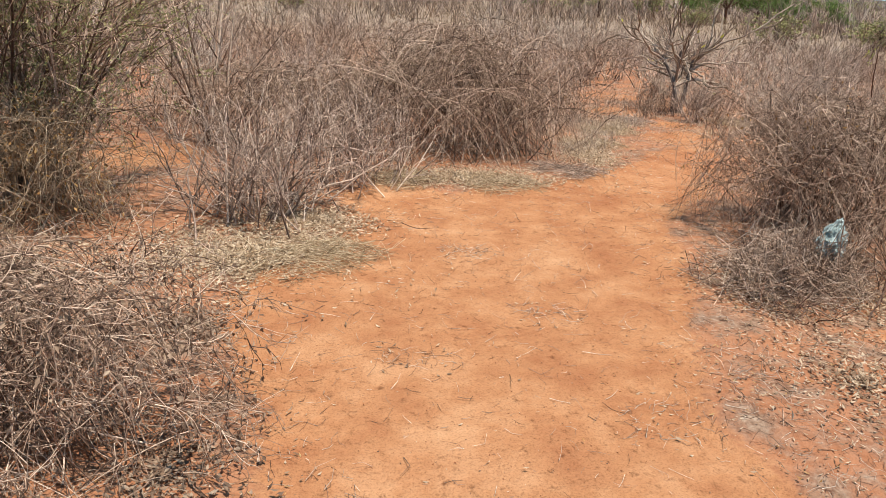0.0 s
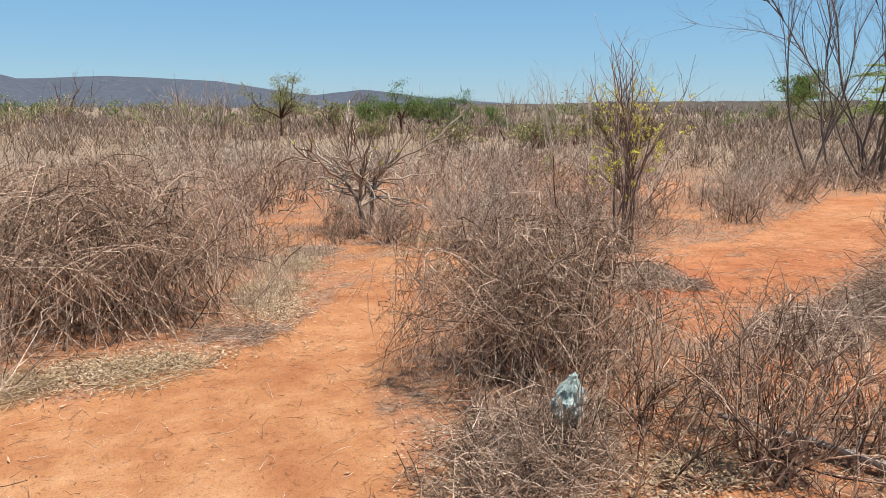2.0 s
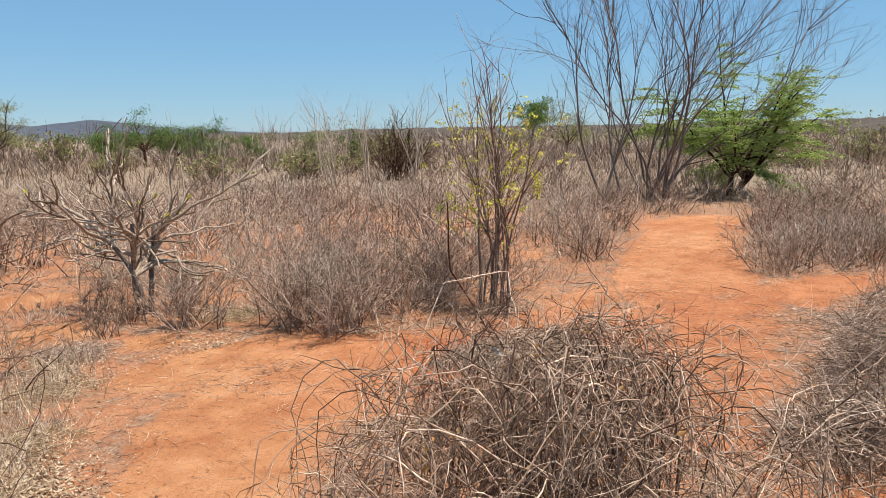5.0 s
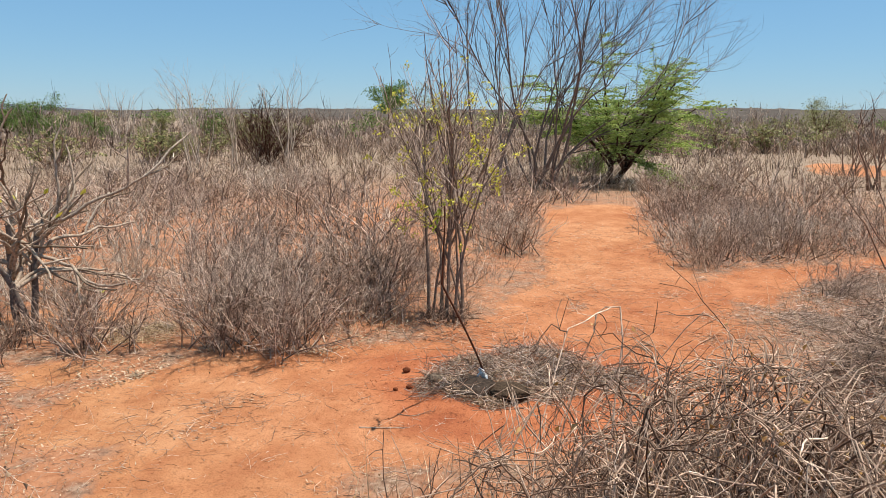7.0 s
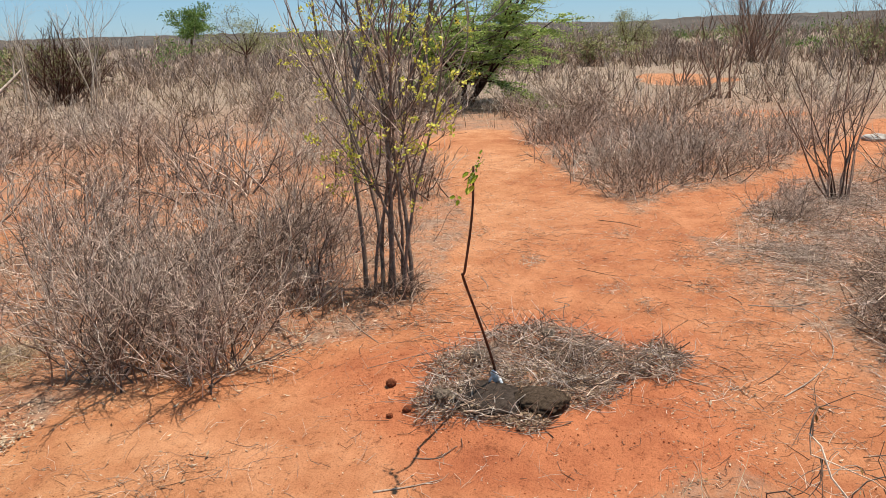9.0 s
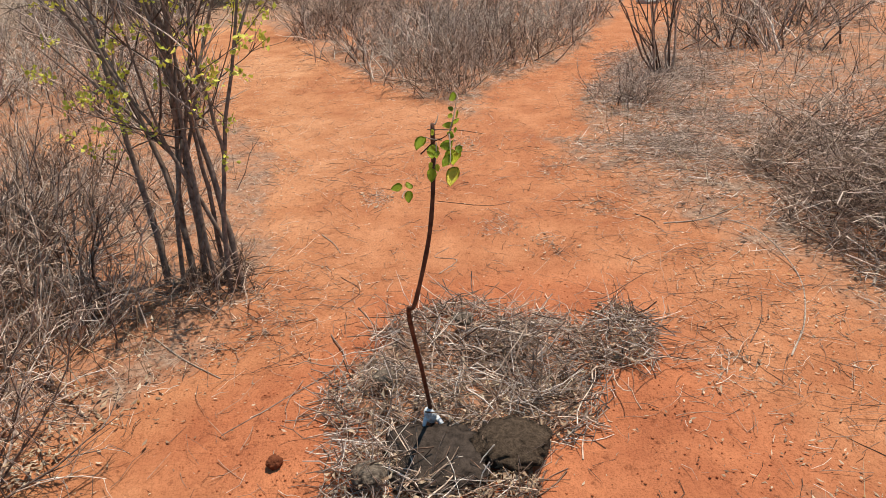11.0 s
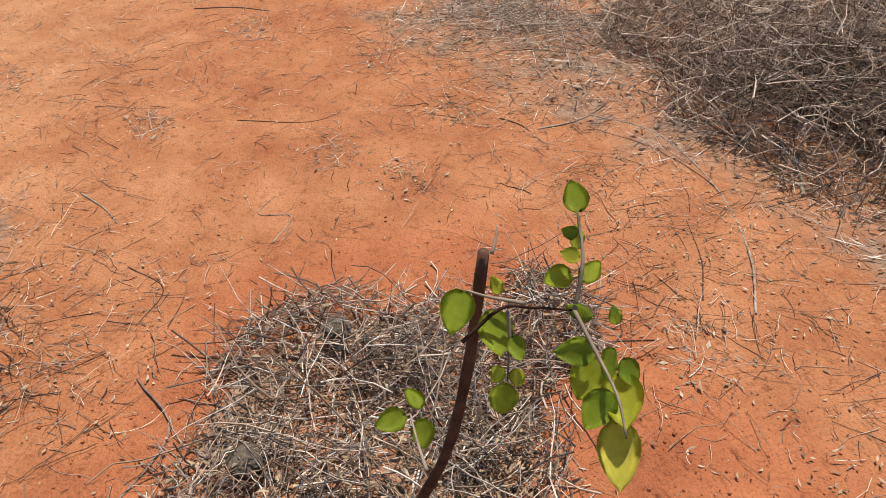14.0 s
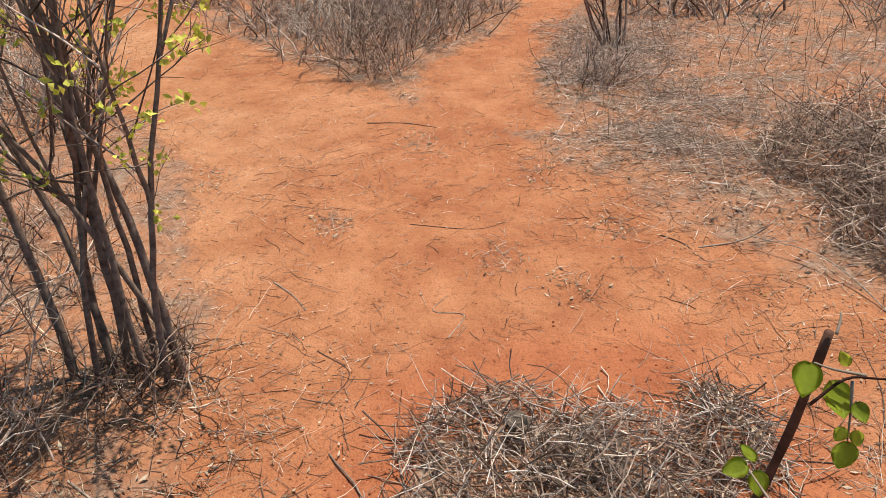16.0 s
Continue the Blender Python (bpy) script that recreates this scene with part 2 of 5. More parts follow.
def tubes(pts, r0, r1, k=3):
    """Vertices and quads of tapered tubes along shoots."""
    n, m, _ = pts.shape
    t = unit(np.gradient(pts, axis=1))
    ref = np.where(np.abs(t[:, :1, 2:3]) > 0.8, np.array([1.0, 0.3, 0.0]), np.array([0.1, 0.2, 1.0]))
    u = unit(np.cross(t, np.broadcast_to(ref, t.shape)))
    v = np.cross(t, u)
    r = np.asarray(r0).reshape(-1, 1) + (np.asarray(r1) - np.asarray(r0)).reshape(-1, 1) * np.linspace(0, 1, m)[None]
    a = np.arange(k) * 2 * math.pi / k
    ring = pts[:, :, None] + r[:, :, None, None] * (np.cos(a)[None, None, :, None] * u[:, :, None] + np.sin(a)[None, None, :, None] * v[:, :, None])
    idx = np.arange(n * m * k).reshape(n, m, k)
    q = np.stack([idx[:, :-1], np.roll(idx, -1, 2)[:, :-1], np.roll(idx, -1, 2)[:, 1:], idx[:, 1:]], -1)
    return ring.reshape(-1, 3), q.reshape(-1, 4)


def blades(rng, pts, w):
    """Flat narrow blades along shoots."""
    n, m, _ = pts.shape
    a = rng.uniform(0, math.pi, n)
    side = np.stack([np.cos(a), np.sin(a), np.zeros(n)], -1)[:, None] * np.asarray(w).reshape(-1, 1, 1) * np.linspace(1, 0.15, m)[None, :, None]
    both = np.stack([pts - side, pts + side], 2)
    idx = np.arange(n * m * 2).reshape(n, m, 2)
    q = np.stack([idx[:, :-1, 0], idx[:, :-1, 1], idx[:, 1:, 1], idx[:, 1:, 0]], -1)
    return both.reshape(-1, 3), q.reshape(-1, 4)


def leaf_quads(rng, pos, way, length, width, fold=0.25, lay=0.0):
    """Small folded leaves, two triangles each; lay: how far they lie flat."""
    n = len(pos)
    d = unit(way)
    s = unit(np.cross(d, rng.normal(0, 1 - 0.6 * lay, (n, 3)) - [0, 0, 2.0 * lay]))
    up = np.cross(s, d)
    L, W = np.asarray(length).reshape(-1, 1), np.asarray(width).reshape(-1, 1)
    mid = pos + d * L * 0.5 + up * W * fold
    v = np.stack([pos, mid + s * W * 0.5, pos + d * L, mid - s * W * 0.5], 1)
    i = np.arange(n)[:, None] * 4
    f = np.stack([i + [0, 1, 2], i + [0, 2, 3]], 1).reshape(-1, 3)
    return v.reshape(-1, 3), f


def join(*pairs):
    vs, fs, o = [], [], 0
    for v, f in pairs:
        vs.append(v)
        fs.append(f + o)
        o += len(v)
    return np.concatenate(vs), np.concatenate(fs)


def scatter_dirs(rng, n, flat=1.0):
    d = rng.normal(0, 1, (n, 3))
    d[:, 2] *= flat
    return unit(d)


# ---- the ground ----
# trails: x, y, half width
MAIN = [(0.1, -6, 1.0), (0.25, 0.6, 0.9), (0.35, 2.0, 0.80), (0.15, 3.2, 1.05), (0.45, 4.1, 0.92), (0.75, 4.85, 0.80), (1.45, 5.7, 0.45),
        (2.0, 6.5, 0.42), (2.75, 7.2, 0.55), (3.35, 7.35, 0.85), (4.4, 6.75, 1.05), (5.6, 6.75, 0.95), (6.9, 7.25, 0.85),
        (8.4, 8.1, 0.68), (10.0, 9.1, 0.72), (12.0, 10.2, 0.78), (12.9, 10.4, 0.55)]
BACK = [(2.6, 8.1, 0.45), (3.3, 7.9, 0.55), (2.75, 7.2, 0.5)]
SIDE = [(7.6, 6.5, 0.45), (8.4, 6.45, 0.36), (9.3, 6.05, 0.30), (10.6, 5.55, 0.25), (12.5, 4.9, 0.35), (16.0, 4.3, 0.3)]
PATCHES = [(4.55, 5.75, 0.5), (5.05, 5.85, 0.42), (4.15, 5.45, 0.4), (5.6, 6.0, 0.3), (3.9, 4.15, 0.45), (2.55, 3.0, 0.45), (2.4, 11.1, 0.5), (2.75, 8.95, 0.25), (2.2, 9.7, 0.35), (3.6, 10.1, 0.35), (5.3, 11.5, 0.5), (-2.2, 5.9, 0.42), (3.1, 10.2, 0.35), (-0.2, 5.0, 0.45), (6.4, 10.3, 0.4), (7.6, 9.9, 0.35), (4.2, 12.6, 0.5), (8.9, 12.5, 0.6), (11.8, 8.2, 0.5), (13.8, 7.6, 0.6), (0.8, 9.9, 0.4), (10.6, 13.6, 0.6), (12.6, 6.3, 0.5),
           (7.3, 4.2, 0.35), (4.6, 9.3, 0.3), (27.0, 9.0, 1.6), (30.0, 10.0, 1.2), (21.5, 0.8, 0.9), (17.0, 6.2, 0.7)]


def seg_gap(x, y, line):
    best = np.full(np.shape(x), 1e9)
    for (ax, ay, aw), (bx, by, bw) in zip(line, line[1:]):
        dx, dy = bx - ax, by - ay
        s = np.clip(((x - ax) * dx + (y - ay) * dy) / (dx * dx + dy * dy), 0, 1)
        best = np.minimum(best, np.hypot(x - ax - s * dx, y - ay - s * dy) - (aw + (bw - aw) * s))
    return best


def wave(x, y):
    return (np.sin(x * 1.7 + 1.3 * np.sin(y * 1.1)) + np.sin(y * 2.1 + 1.7 * np.sin(x * 0.9 + 2)) + 0.6 * np.sin(x * 4.3 + y * 3.1) + 0.5 * np.sin(y * 6.1 - x * 5.2)) / 3.1


def gap(x, y):
    """Metres from the edge of bare earth; negative inside."""
    x, y = np.asarray(x, float), np.asarray(y, float)
    g = np.minimum(np.minimum(seg_gap(x, y, MAIN), seg_gap(x, y, BACK)), seg_gap(x, y, SIDE))
    for px, py, pr in PATCHES:
        g = np.minimum(g, np.hypot(x - px, y - py) - pr)
    return g + 0.10 * wave(x * 1.6, y * 1.6) + 0.07 * wave(x * 3.7 + 2, y * 3.7)


MULCH = (4.34, 6.68)
SAPLING = (4.23, 6.85)


def mulch_s(x, y):
    """Normalised distance from the planting basin's middle."""
    a = radians(-35)
    dx, dy = np.asarray(x) - MULCH[0], np.asarray(y) - MULCH[1]
    u, v = dx * math.cos(a) + dy * math.sin(a), -dx * math.sin(a) + dy * math.cos(a)
    a = np.arctan2(v, u)
    return np.hypot(u / 0.56, v / 0.54) / (1 + 0.10 * np.sin(3 * a + 0.6) + 0.07 * np.sin(5 * a + 2))


def ground_z(x, y):
    x, y = np.asarray(x, float), np.asarray(y, float)
    g = gap(x, y)
    z = 0.012 * wave(x, y) - 0.025 / (1 + np.exp(np.clip(g / 0.08, -50, 50))) + 0.02
    r = np.hypot(x - 4, y - 6)
    z = z + np.clip((r - 16) / 40, 0, 1) * 0.35 * wave(x / 9, y / 9)
    s = mulch_s(x, y)
    return z + 0.032 * np.exp(-((s - 1.05) / 0.22) ** 2) + 0.02 * np.exp(-(s / 0.6) ** 2)


def graded(lo, hi, step, reach, growth=1.16):
    inner = list(np.arange(lo, hi, step))
    out_l, out_r, d = [], [], step
    while d < reach:
        d *= growth
        out_l.append((out_l[-1] if out_l else lo) - d)
        out_r.append((out_r[-1] if out_r else inner[-1]) + d)
        if -out_l[-1] > reach:
            break
    return np.array(out_l[::-1] + inner + out_r)


def build_ground():
    xs, ys = graded(-3.5, 15.0, 0.08, 4600), graded(-0.5, 13.5, 0.08, 4600)
    X, Y = np.meshgrid(xs, ys)
    Z = ground_z(X, Y)
    verts = np.stack([X, Y, Z], -1).reshape(-1, 3)
    nx, ny = len(xs), len(ys)
    i = (np.arange(ny - 1)[:, None] * nx + np.arange(nx - 1)[None]).ravel()
    ob = mesh_object("ground", verts, np.stack([i, i + 1, i + nx + 1, i + nx], -1), SOIL, smooth=True)
    bare = ob.data.attributes.new("bare", "FLOAT", "POINT")
    bare.data.foreach_set("value", (1 / (1 + np.exp(np.clip(gap(X, Y) / 0.07, -50, 50))) * np.clip((np.hypot((X - 4.45) / 0.42, (Y - 6.75) / 0.42) - 0.80) / 0.2, 0, 1)).astype(np.float32).ravel())
    s = mulch_s(X, Y)
    fresh = np.clip(1.15 - np.abs(s - 0.95) * 1.25, 0, 1) * np.clip(0.75 + 0.55 * wave(X * 1.9 + 1, Y * 1.9), 0.25, 1) + np.clip((X - 2.6) / 3.5, 0, 0.30) + np.clip((5 - np.abs(Y - 3.5)) / 5, 0, 0.3) * np.clip((X - 1.3) / 1.6, 0, 1)
    fr = ob.data.attributes.new("fresh", "FLOAT", "POINT")
    fr.data.foreach_set("value", np.clip(fresh, 0, 1).astype(np.float32).ravel())
    wl = ob.data.attributes.new("wild", "FLOAT", "POINT")
    wl.data.foreach_set("value", np.clip((np.hypot(X - 4, Y - 6) - 9) / 14, 0, 0.74).astype(np.float32).ravel())
    return tagged(ob, "bare red-orange earth path through dry leaf litter", "ground", kind="structure")


build_ground()


# ---- distance ----
def ridge(name, crest, far, depth, mat, label, base=-8.0, rugged=0.0):
    """A long hill from (azimuth, elevation) of its crest, at a distance."""
    rng = np.random.default_rng(3)
    az = np.linspace(crest[0][0], crest[-1][0], 500 if rugged else 160)
    el = np.interp(az, [c[0] for c in crest], [c[1] for c in crest])
    rows = []
    prof = [(-1.0, 0.0), (-0.8, 0.12), (-0.55, 0.38), (-0.3, 0.72), (-0.12, 0.93), (0, 1.0), (0.3, 0.7), (1.0, 0.0)]
    for dv, hv in prof:
        bump = np.cumsum(rng.normal(0, 1, len(az)))
        bump = (bump - np.convolve(bump, np.ones(15) / 15, "same")) * 0.02
        r = far + depth * dv * (1 + (0.1 * np.sin(az * 1.3 + dv * 3) if 0 < abs(dv) < 1 else 0))
        h = np.tan(np.radians(el)) * far * hv * (1 + (bump * 2 if hv < 1 else bump * 0.25)) + (base if hv == 0 else 1.5 * hv)
        h = h + rugged * rng.random(len(az)) ** 2 * (hv > 0)
        rows.append(np.stack([np.sin(np.radians(az)) * r, np.cos(np.radians(az)) * r, h], -1))
    v = np.array(rows)
    nr, na = v.shape[:2]
    i = (np.arange(nr - 1)[:, None] * na + np.arange(na - 1)[None]).ravel()
    ob = mesh_object(name, v, np.stack([i, i + 1, i + na + 1, i + na], -1), mat, smooth=True)
    return tagged(ob, label, "hill", kind="structure")


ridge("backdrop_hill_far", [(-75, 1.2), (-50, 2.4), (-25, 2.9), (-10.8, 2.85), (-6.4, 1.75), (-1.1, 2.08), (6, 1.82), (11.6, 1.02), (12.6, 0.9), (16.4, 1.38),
                            (21, 0.8), (25, 0.55), (29, 0.3), (34, 0.2)], 3000, 900, HILL_FAR, "hills covered in dry bush, blue-grey haze painted into their colour")
ridge("backdrop_hill_near", [(18, 0.05), (24, 0.35), (30, 0.38), (34, 0.55), (44, 0.62), (55, 0.66), (66, 0.75), (72, 0.9), (78, 0.72), (84, 0.95), (100, 0.9), (130, 0.8), (170, 0.3)],
      900, 420, HILL_NEAR, "low brown rise covered in leafless scrub", rugged=1.2)


# ---- plants: builders ----
def thing(name, x, y, label, category, group="", z=None, turn=0.0):
    root = new(name)
    root.empty_display_size = 0.1
    root.matrix_basis = pose(x, y, float(ground_z(x, y)) - 0.01 if z is None else z, 0, 0, turn)
    return tagged(root, label, category, group)


def ring_dirs(rng, n, lean_lo, lean_hi):
    a, s = rng.uniform(0, 2 * math.pi, n), rng.uniform(lean_lo, lean_hi, n)
    return np.stack([np.cos(a) * s, np.sin(a) * s, np.ones(n)], -1)


def twiggy_shrub(name, x, y, h, lean, counts, seed, mat, label, group="", thick=1.0, leaves=0, leaf_mat=None, z=None, wander=0.14, base=0.07, droop=-0.01, leaf_k=1.0):
    """Leafless shrub: stems from one foot, side twigs, fine tips."""
    rng = np.random.default_rng(seed)
    root = thing(name, x, y, label, "shrub", group, z)
    n0, n1, n2 = counts
    st = np.zeros((n0, 3))
    st[:, :2] = rng.normal(0, base, (n0, 2))
    stems = grow(rng, st, ring_dirs(rng, n0, 0.1, lean), h * rng.uniform(0.75, 1.2, n0), 6, wander, droop)
    p1, d1 = forks(rng, stems, n1, 0.15, 1.0)
    tw = grow(rng, p1, d1 + scatter_dirs(rng, n1) * 0.75 + [0, 0, 0.15], h * rng.uniform(0.18, 0.5, n1), 4, wander * 1.5, droop, 0.01)
    p2, d2 = forks(rng, tw, n2, 0.1, 1.0)
    fi = grow(rng, p2, d2 + scatter_dirs(rng, n2) * 0.9, h * rng.uniform(0.07, 0.22, n2), 3, wander * 1.8, 0.0, 0.005)
    k = 1.35 * thick * (0.5 + 0.5 * h)
    tagged(mesh_object("stem_mass", *tubes(stems, rng.uniform(0.003, 0.006, n0) * k, np.full(n0, 0.0015) * k, 4), mat, root), kind="stuff")
    tagged(mesh_object("twig_mass", *join(tubes(tw, rng.uniform(0.0018, 0.003, n1) * k, np.full(n1, 0.001) * k), tubes(fi, np.full(n2, 0.0013) * k, np.full(n2, 0.0007) * k)), mat, root), kind="stuff")
    if leaves:
        p3, d3 = forks(rng, fi, leaves, 0.3, 1.0)
        mesh_object("foliage", *leaf_quads(rng, p3, d3 + scatter_dirs(rng, leaves), rng.uniform(0.016, 0.04, leaves) * leaf_k, rng.uniform(0.010, 0.022, leaves) * leaf_k), leaf_mat, root)
    return root


def arcs(rng, n, rx, ry, h, m=16, foot=0.75):
    """Canes that rise from the foot of a mound, arch over it and hang down."""
    a0, r0 = rng.uniform(0, 2 * math.pi, n), foot * np.sqrt(rng.random(n))
    a1, r1 = a0 + rng.normal(0, 0.95, n), rng.uniform(0.05, 0.85, n)
    a2, r2 = a1 + rng.normal(0, 0.85, n), np.minimum(r1 + rng.uniform(0.1, 0.55, n), rng.uniform(0.9, 1.08, n))
    p0 = np.stack([np.cos(a0) * r0 * rx, np.sin(a0) * r0 * ry, a0 * 0], -1)
    p1 = np.stack([np.cos(a1) * r1 * rx, np.sin(a1) * r1 * ry, h * np.sqrt(1 - 0.8 * r1 ** 2) * rng.uniform(0.7, 1.12, n)], -1)
    p2 = np.stack([np.cos(a2) * r2 * rx, np.sin(a2) * r2 * ry, h * rng.uniform(0.0, 0.75, n) * np.sqrt(np.clip(1.05 - r2 ** 2, 0, 1)) + 0.01], -1)
    c = 2 * p1 - 0.5 * (p0 + p2)
    t = np.linspace(0, 1, m)[None, :, None]
    pts = (1 - t) ** 2 * p0[:, None] + 2 * t * (1 - t) * c[:, None] + t ** 2 * p2[:, None]
    sway = np.cumsum(np.cumsum(rng.normal(0, 0.014, pts.shape), 1), 1)
    pts = pts + (sway - t * sway[:, -1:]) * 1.1 + rng.normal(0, 0.004, pts.shape)
    pts[..., 2] = np.clip(pts[..., 2], 0.004, h * rng.uniform(0.95, 1.2, (n, 1)))
    return pts


def tangle_mound(name, x, y, rx, ry, h, counts, seed, mat, label, leaves=0, leaf_mat=None, cane=0.0045, turn=0.0, single=0, foot=0.8, fine_mat=None):
    """Mound of arching, drooping canes with a mat of fine twigs over it."""
    rng = np.random.default_rng(seed)
    root = thing(name, x, y, label, "shrub", "dry tangled mounds", turn=turn)
    n0, n1, n2 = counts
    canes = arcs(rng, n0, rx, ry, h, 16, foot)
    r0 = rng.uniform(0.6, 1.5, n0) * cane
    for i in range(single):
        mesh_object("cane", *tubes(canes[i:i + 1], r0[i:i + 1] * 1.15, [cane * 0.4], 6), mat, root, smooth=True)
    p1, d1 = forks(rng, canes, n1, 0.2, 1.0)
    tw = grow(rng, p1, d1 * 0.7 + scatter_dirs(rng, n1, 0.7) * 0.8, rng.uniform(0.08, 0.32, n1) * (0.5 + h / 2), 6, 0.27, 0.10, 0.004)
    p2, d2 = forks(rng, tw, n2, 0.1, 1.0)
    fi = grow(rng, p2, d2 * 0.5 + scatter_dirs(rng, n2), rng.uniform(0.04, 0.15, n2), 3, 0.3, 0.03, 0.003)
    tagged(mesh_object("cane_mass", *tubes(canes[single:], r0[single:], np.full(n0 - single, cane * 0.35), 5), mat, root), kind="stuff")
    tagged(mesh_object("twig_mass", *join(tubes(tw, rng.uniform(0.0011, 0.0024, n1), np.full(n1, 0.0009)), tubes(fi, np.full(n2, 0.0012), np.full(n2, 0.0007))), fine_mat or mat, root), kind="stuff")
    if leaves:
        p3, d3 = forks(rng, tw, leaves, 0.2, 1.0)
        tagged(mesh_object("leaf_mass", *leaf_quads(rng, p3, d3 + scatter_dirs(rng, leaves) + [0, 0, -0.6], rng.uniform(0.012, 0.034, leaves), rng.uniform(0.006, 0.016, leaves), 0.5), leaf_mat, root, "curled dead leaves"), kind="stuff")
    return root


def heap(rng, n, rx, ry, h, length, rad, m=5, flat=0.25, wander=0.1, core=0.0):
    """Sticks lying over one another on a low dome, in local space."""
    a, r = rng.uniform(0, 2 * math.pi, n), np.sqrt(rng.uniform(core, 1, n))
    p = np.stack([np.cos(a) * r * rx, np.sin(a) * r * ry, h * (1 - r ** 2) * rng.uniform(0.2, 1.0, n) + 0.01], -1)
    ln = rng.uniform(*length, n)
    p[:, :2] *= (1 + 0.12 * np.sin(3 * a + 0.6) + 0.09 * np.sin(5 * a + 2))[:, None]
    d = scatter_dirs(rng, n, flat)
    pts = grow(rng, p - d * ln[:, None] * 0.5, d, ln, m, wander, 0.0, 0.004)
    return tubes(pts, rng.uniform(*rad, n), rng.uniform(*rad, n) * 0.5)


def brush_pile(name, x, y, rx, ry, h, n, seed, mat, label, length=(0.15, 0.6), rad=(0.0015, 0.005), turn=0.0):
    """Cut brush thrown in several uneven heaps."""
    rng = np.random.default_rng(seed)
    root = thing(name, x, y, label, "brushwood", "heaps of cut brushwood", turn=turn)
    big, small = [], []
    for i in range(6):
        a, k = i * 2.4 + rng.uniform(0, 1), 0.62 * math.sqrt(i / 6)
        c, e = [math.cos(a) * k * rx, math.sin(a) * k * ry, 0], rng.uniform(0.4, 0.65)
        v, f = heap(rng, n // 14, rx * e, ry * e, h * rng.uniform(0.6, 1.15), length, rad, 6, 0.5, 0.22)
        big.append((v + c, f))
        v, f = heap(rng, n // 5, rx * e * 1.1, ry * e * 1.1, h * rng.uniform(0.6, 1.1), (0.08, 0.32), (0.001, 0.0026), 4, 0.75, 0.24)
        small.append((v + c, f))
    tagged(mesh_object("stick_mass", *join(*big), mat, root), kind="stuff")
    tagged(mesh_object("twig_mass", *join(*small), TWIG_BROWN, root), kind="stuff")
    return root


def grass_tuft(name, x, y, r, h, n, seed, mat, label):
    rng = np.random.default_rng(seed)
    root = thing(name, x, y, label, "grass", "dry grass tufts")
    st = np.zeros((n, 3))
    st[:, :2] = rng.normal(0, r * 0.5, (n, 2))
    b = grow(rng, st, ring_dirs(rng, n, 0.1, 0.9), h * rng.uniform(0.4, 1.1, n), 6, 0.08, 0.10, 0.005)
    tagged(mesh_object("blade_mass", *blades(rng, b, rng.uniform(0.001, 0.0022, n)), mat, root), kind="stuff")
    return root


def tree_shoots(rng, h, n0, lean, counts, wander, droop, r_base, spread=0.16, lens=(0.8, 1.15)):
    st = np.zeros((n0, 3))
    st[:, :2] = rng.normal(0, spread, (n0, 2))
    limbs = grow(rng, st, ring_dirs(rng, n0, 0.12, lean), h * rng.uniform(*lens, n0), 12, wander, droop)
    r0 = r_base * rng.uniform(0.6, 1.1, n0)
    out, prev, scale = [tubes(limbs, r0, r0 * 0.12, 7)], limbs, h
    rr = r_base * 0.32
    for i, n in enumerate(counts):
        p, d = forks(rng, prev, n, 0.22 if i == 0 else 0.1, 0.98)
        scale *= 0.42
        prev = grow(rng, p, d + scatter_dirs(rng, n) * (0.55 if i == 0 else 0.75) + [0, 0, 0.15], scale * rng.uniform(0.6, 1.3, n), 7 if i == 0 else 5, wander * 1.2, droop)
        out.append(tubes(prev, rr * rng.uniform(0.6, 1.1, n), np.full(n, rr * 0.2), 5 if i == 0 else 3))
        rr *= 0.42
    return out, prev


def bare_tree(name, x, y, h, n0, lean, counts, r_base, seed, mat, label, group="leafless trees", wander=0.07, droop=-0.035, z=None):
    """Leafless many-stemmed tree: limbs, branches, twigs."""
    rng = np.random.default_rng(seed)
    root = thing(name, x, y, label, "tree", group, z)
    out, _ = tree_shoots(rng, h, n0, lean, counts, wander, droop, r_base)
    v, f = out[0]
    vk, fk = len(v) // n0, len(f) // n0
    for i in range(n0):
        mesh_object("limb", v[i * vk:(i + 1) * vk], f[:fk], mat, root, smooth=True)
    for nm, o in (("branch_mass", out[1]), ("twig_mass", join(*out[2:]))):
        tagged(mesh_object(nm, *o, mat, root, smooth=True), kind="stuff")
    return root


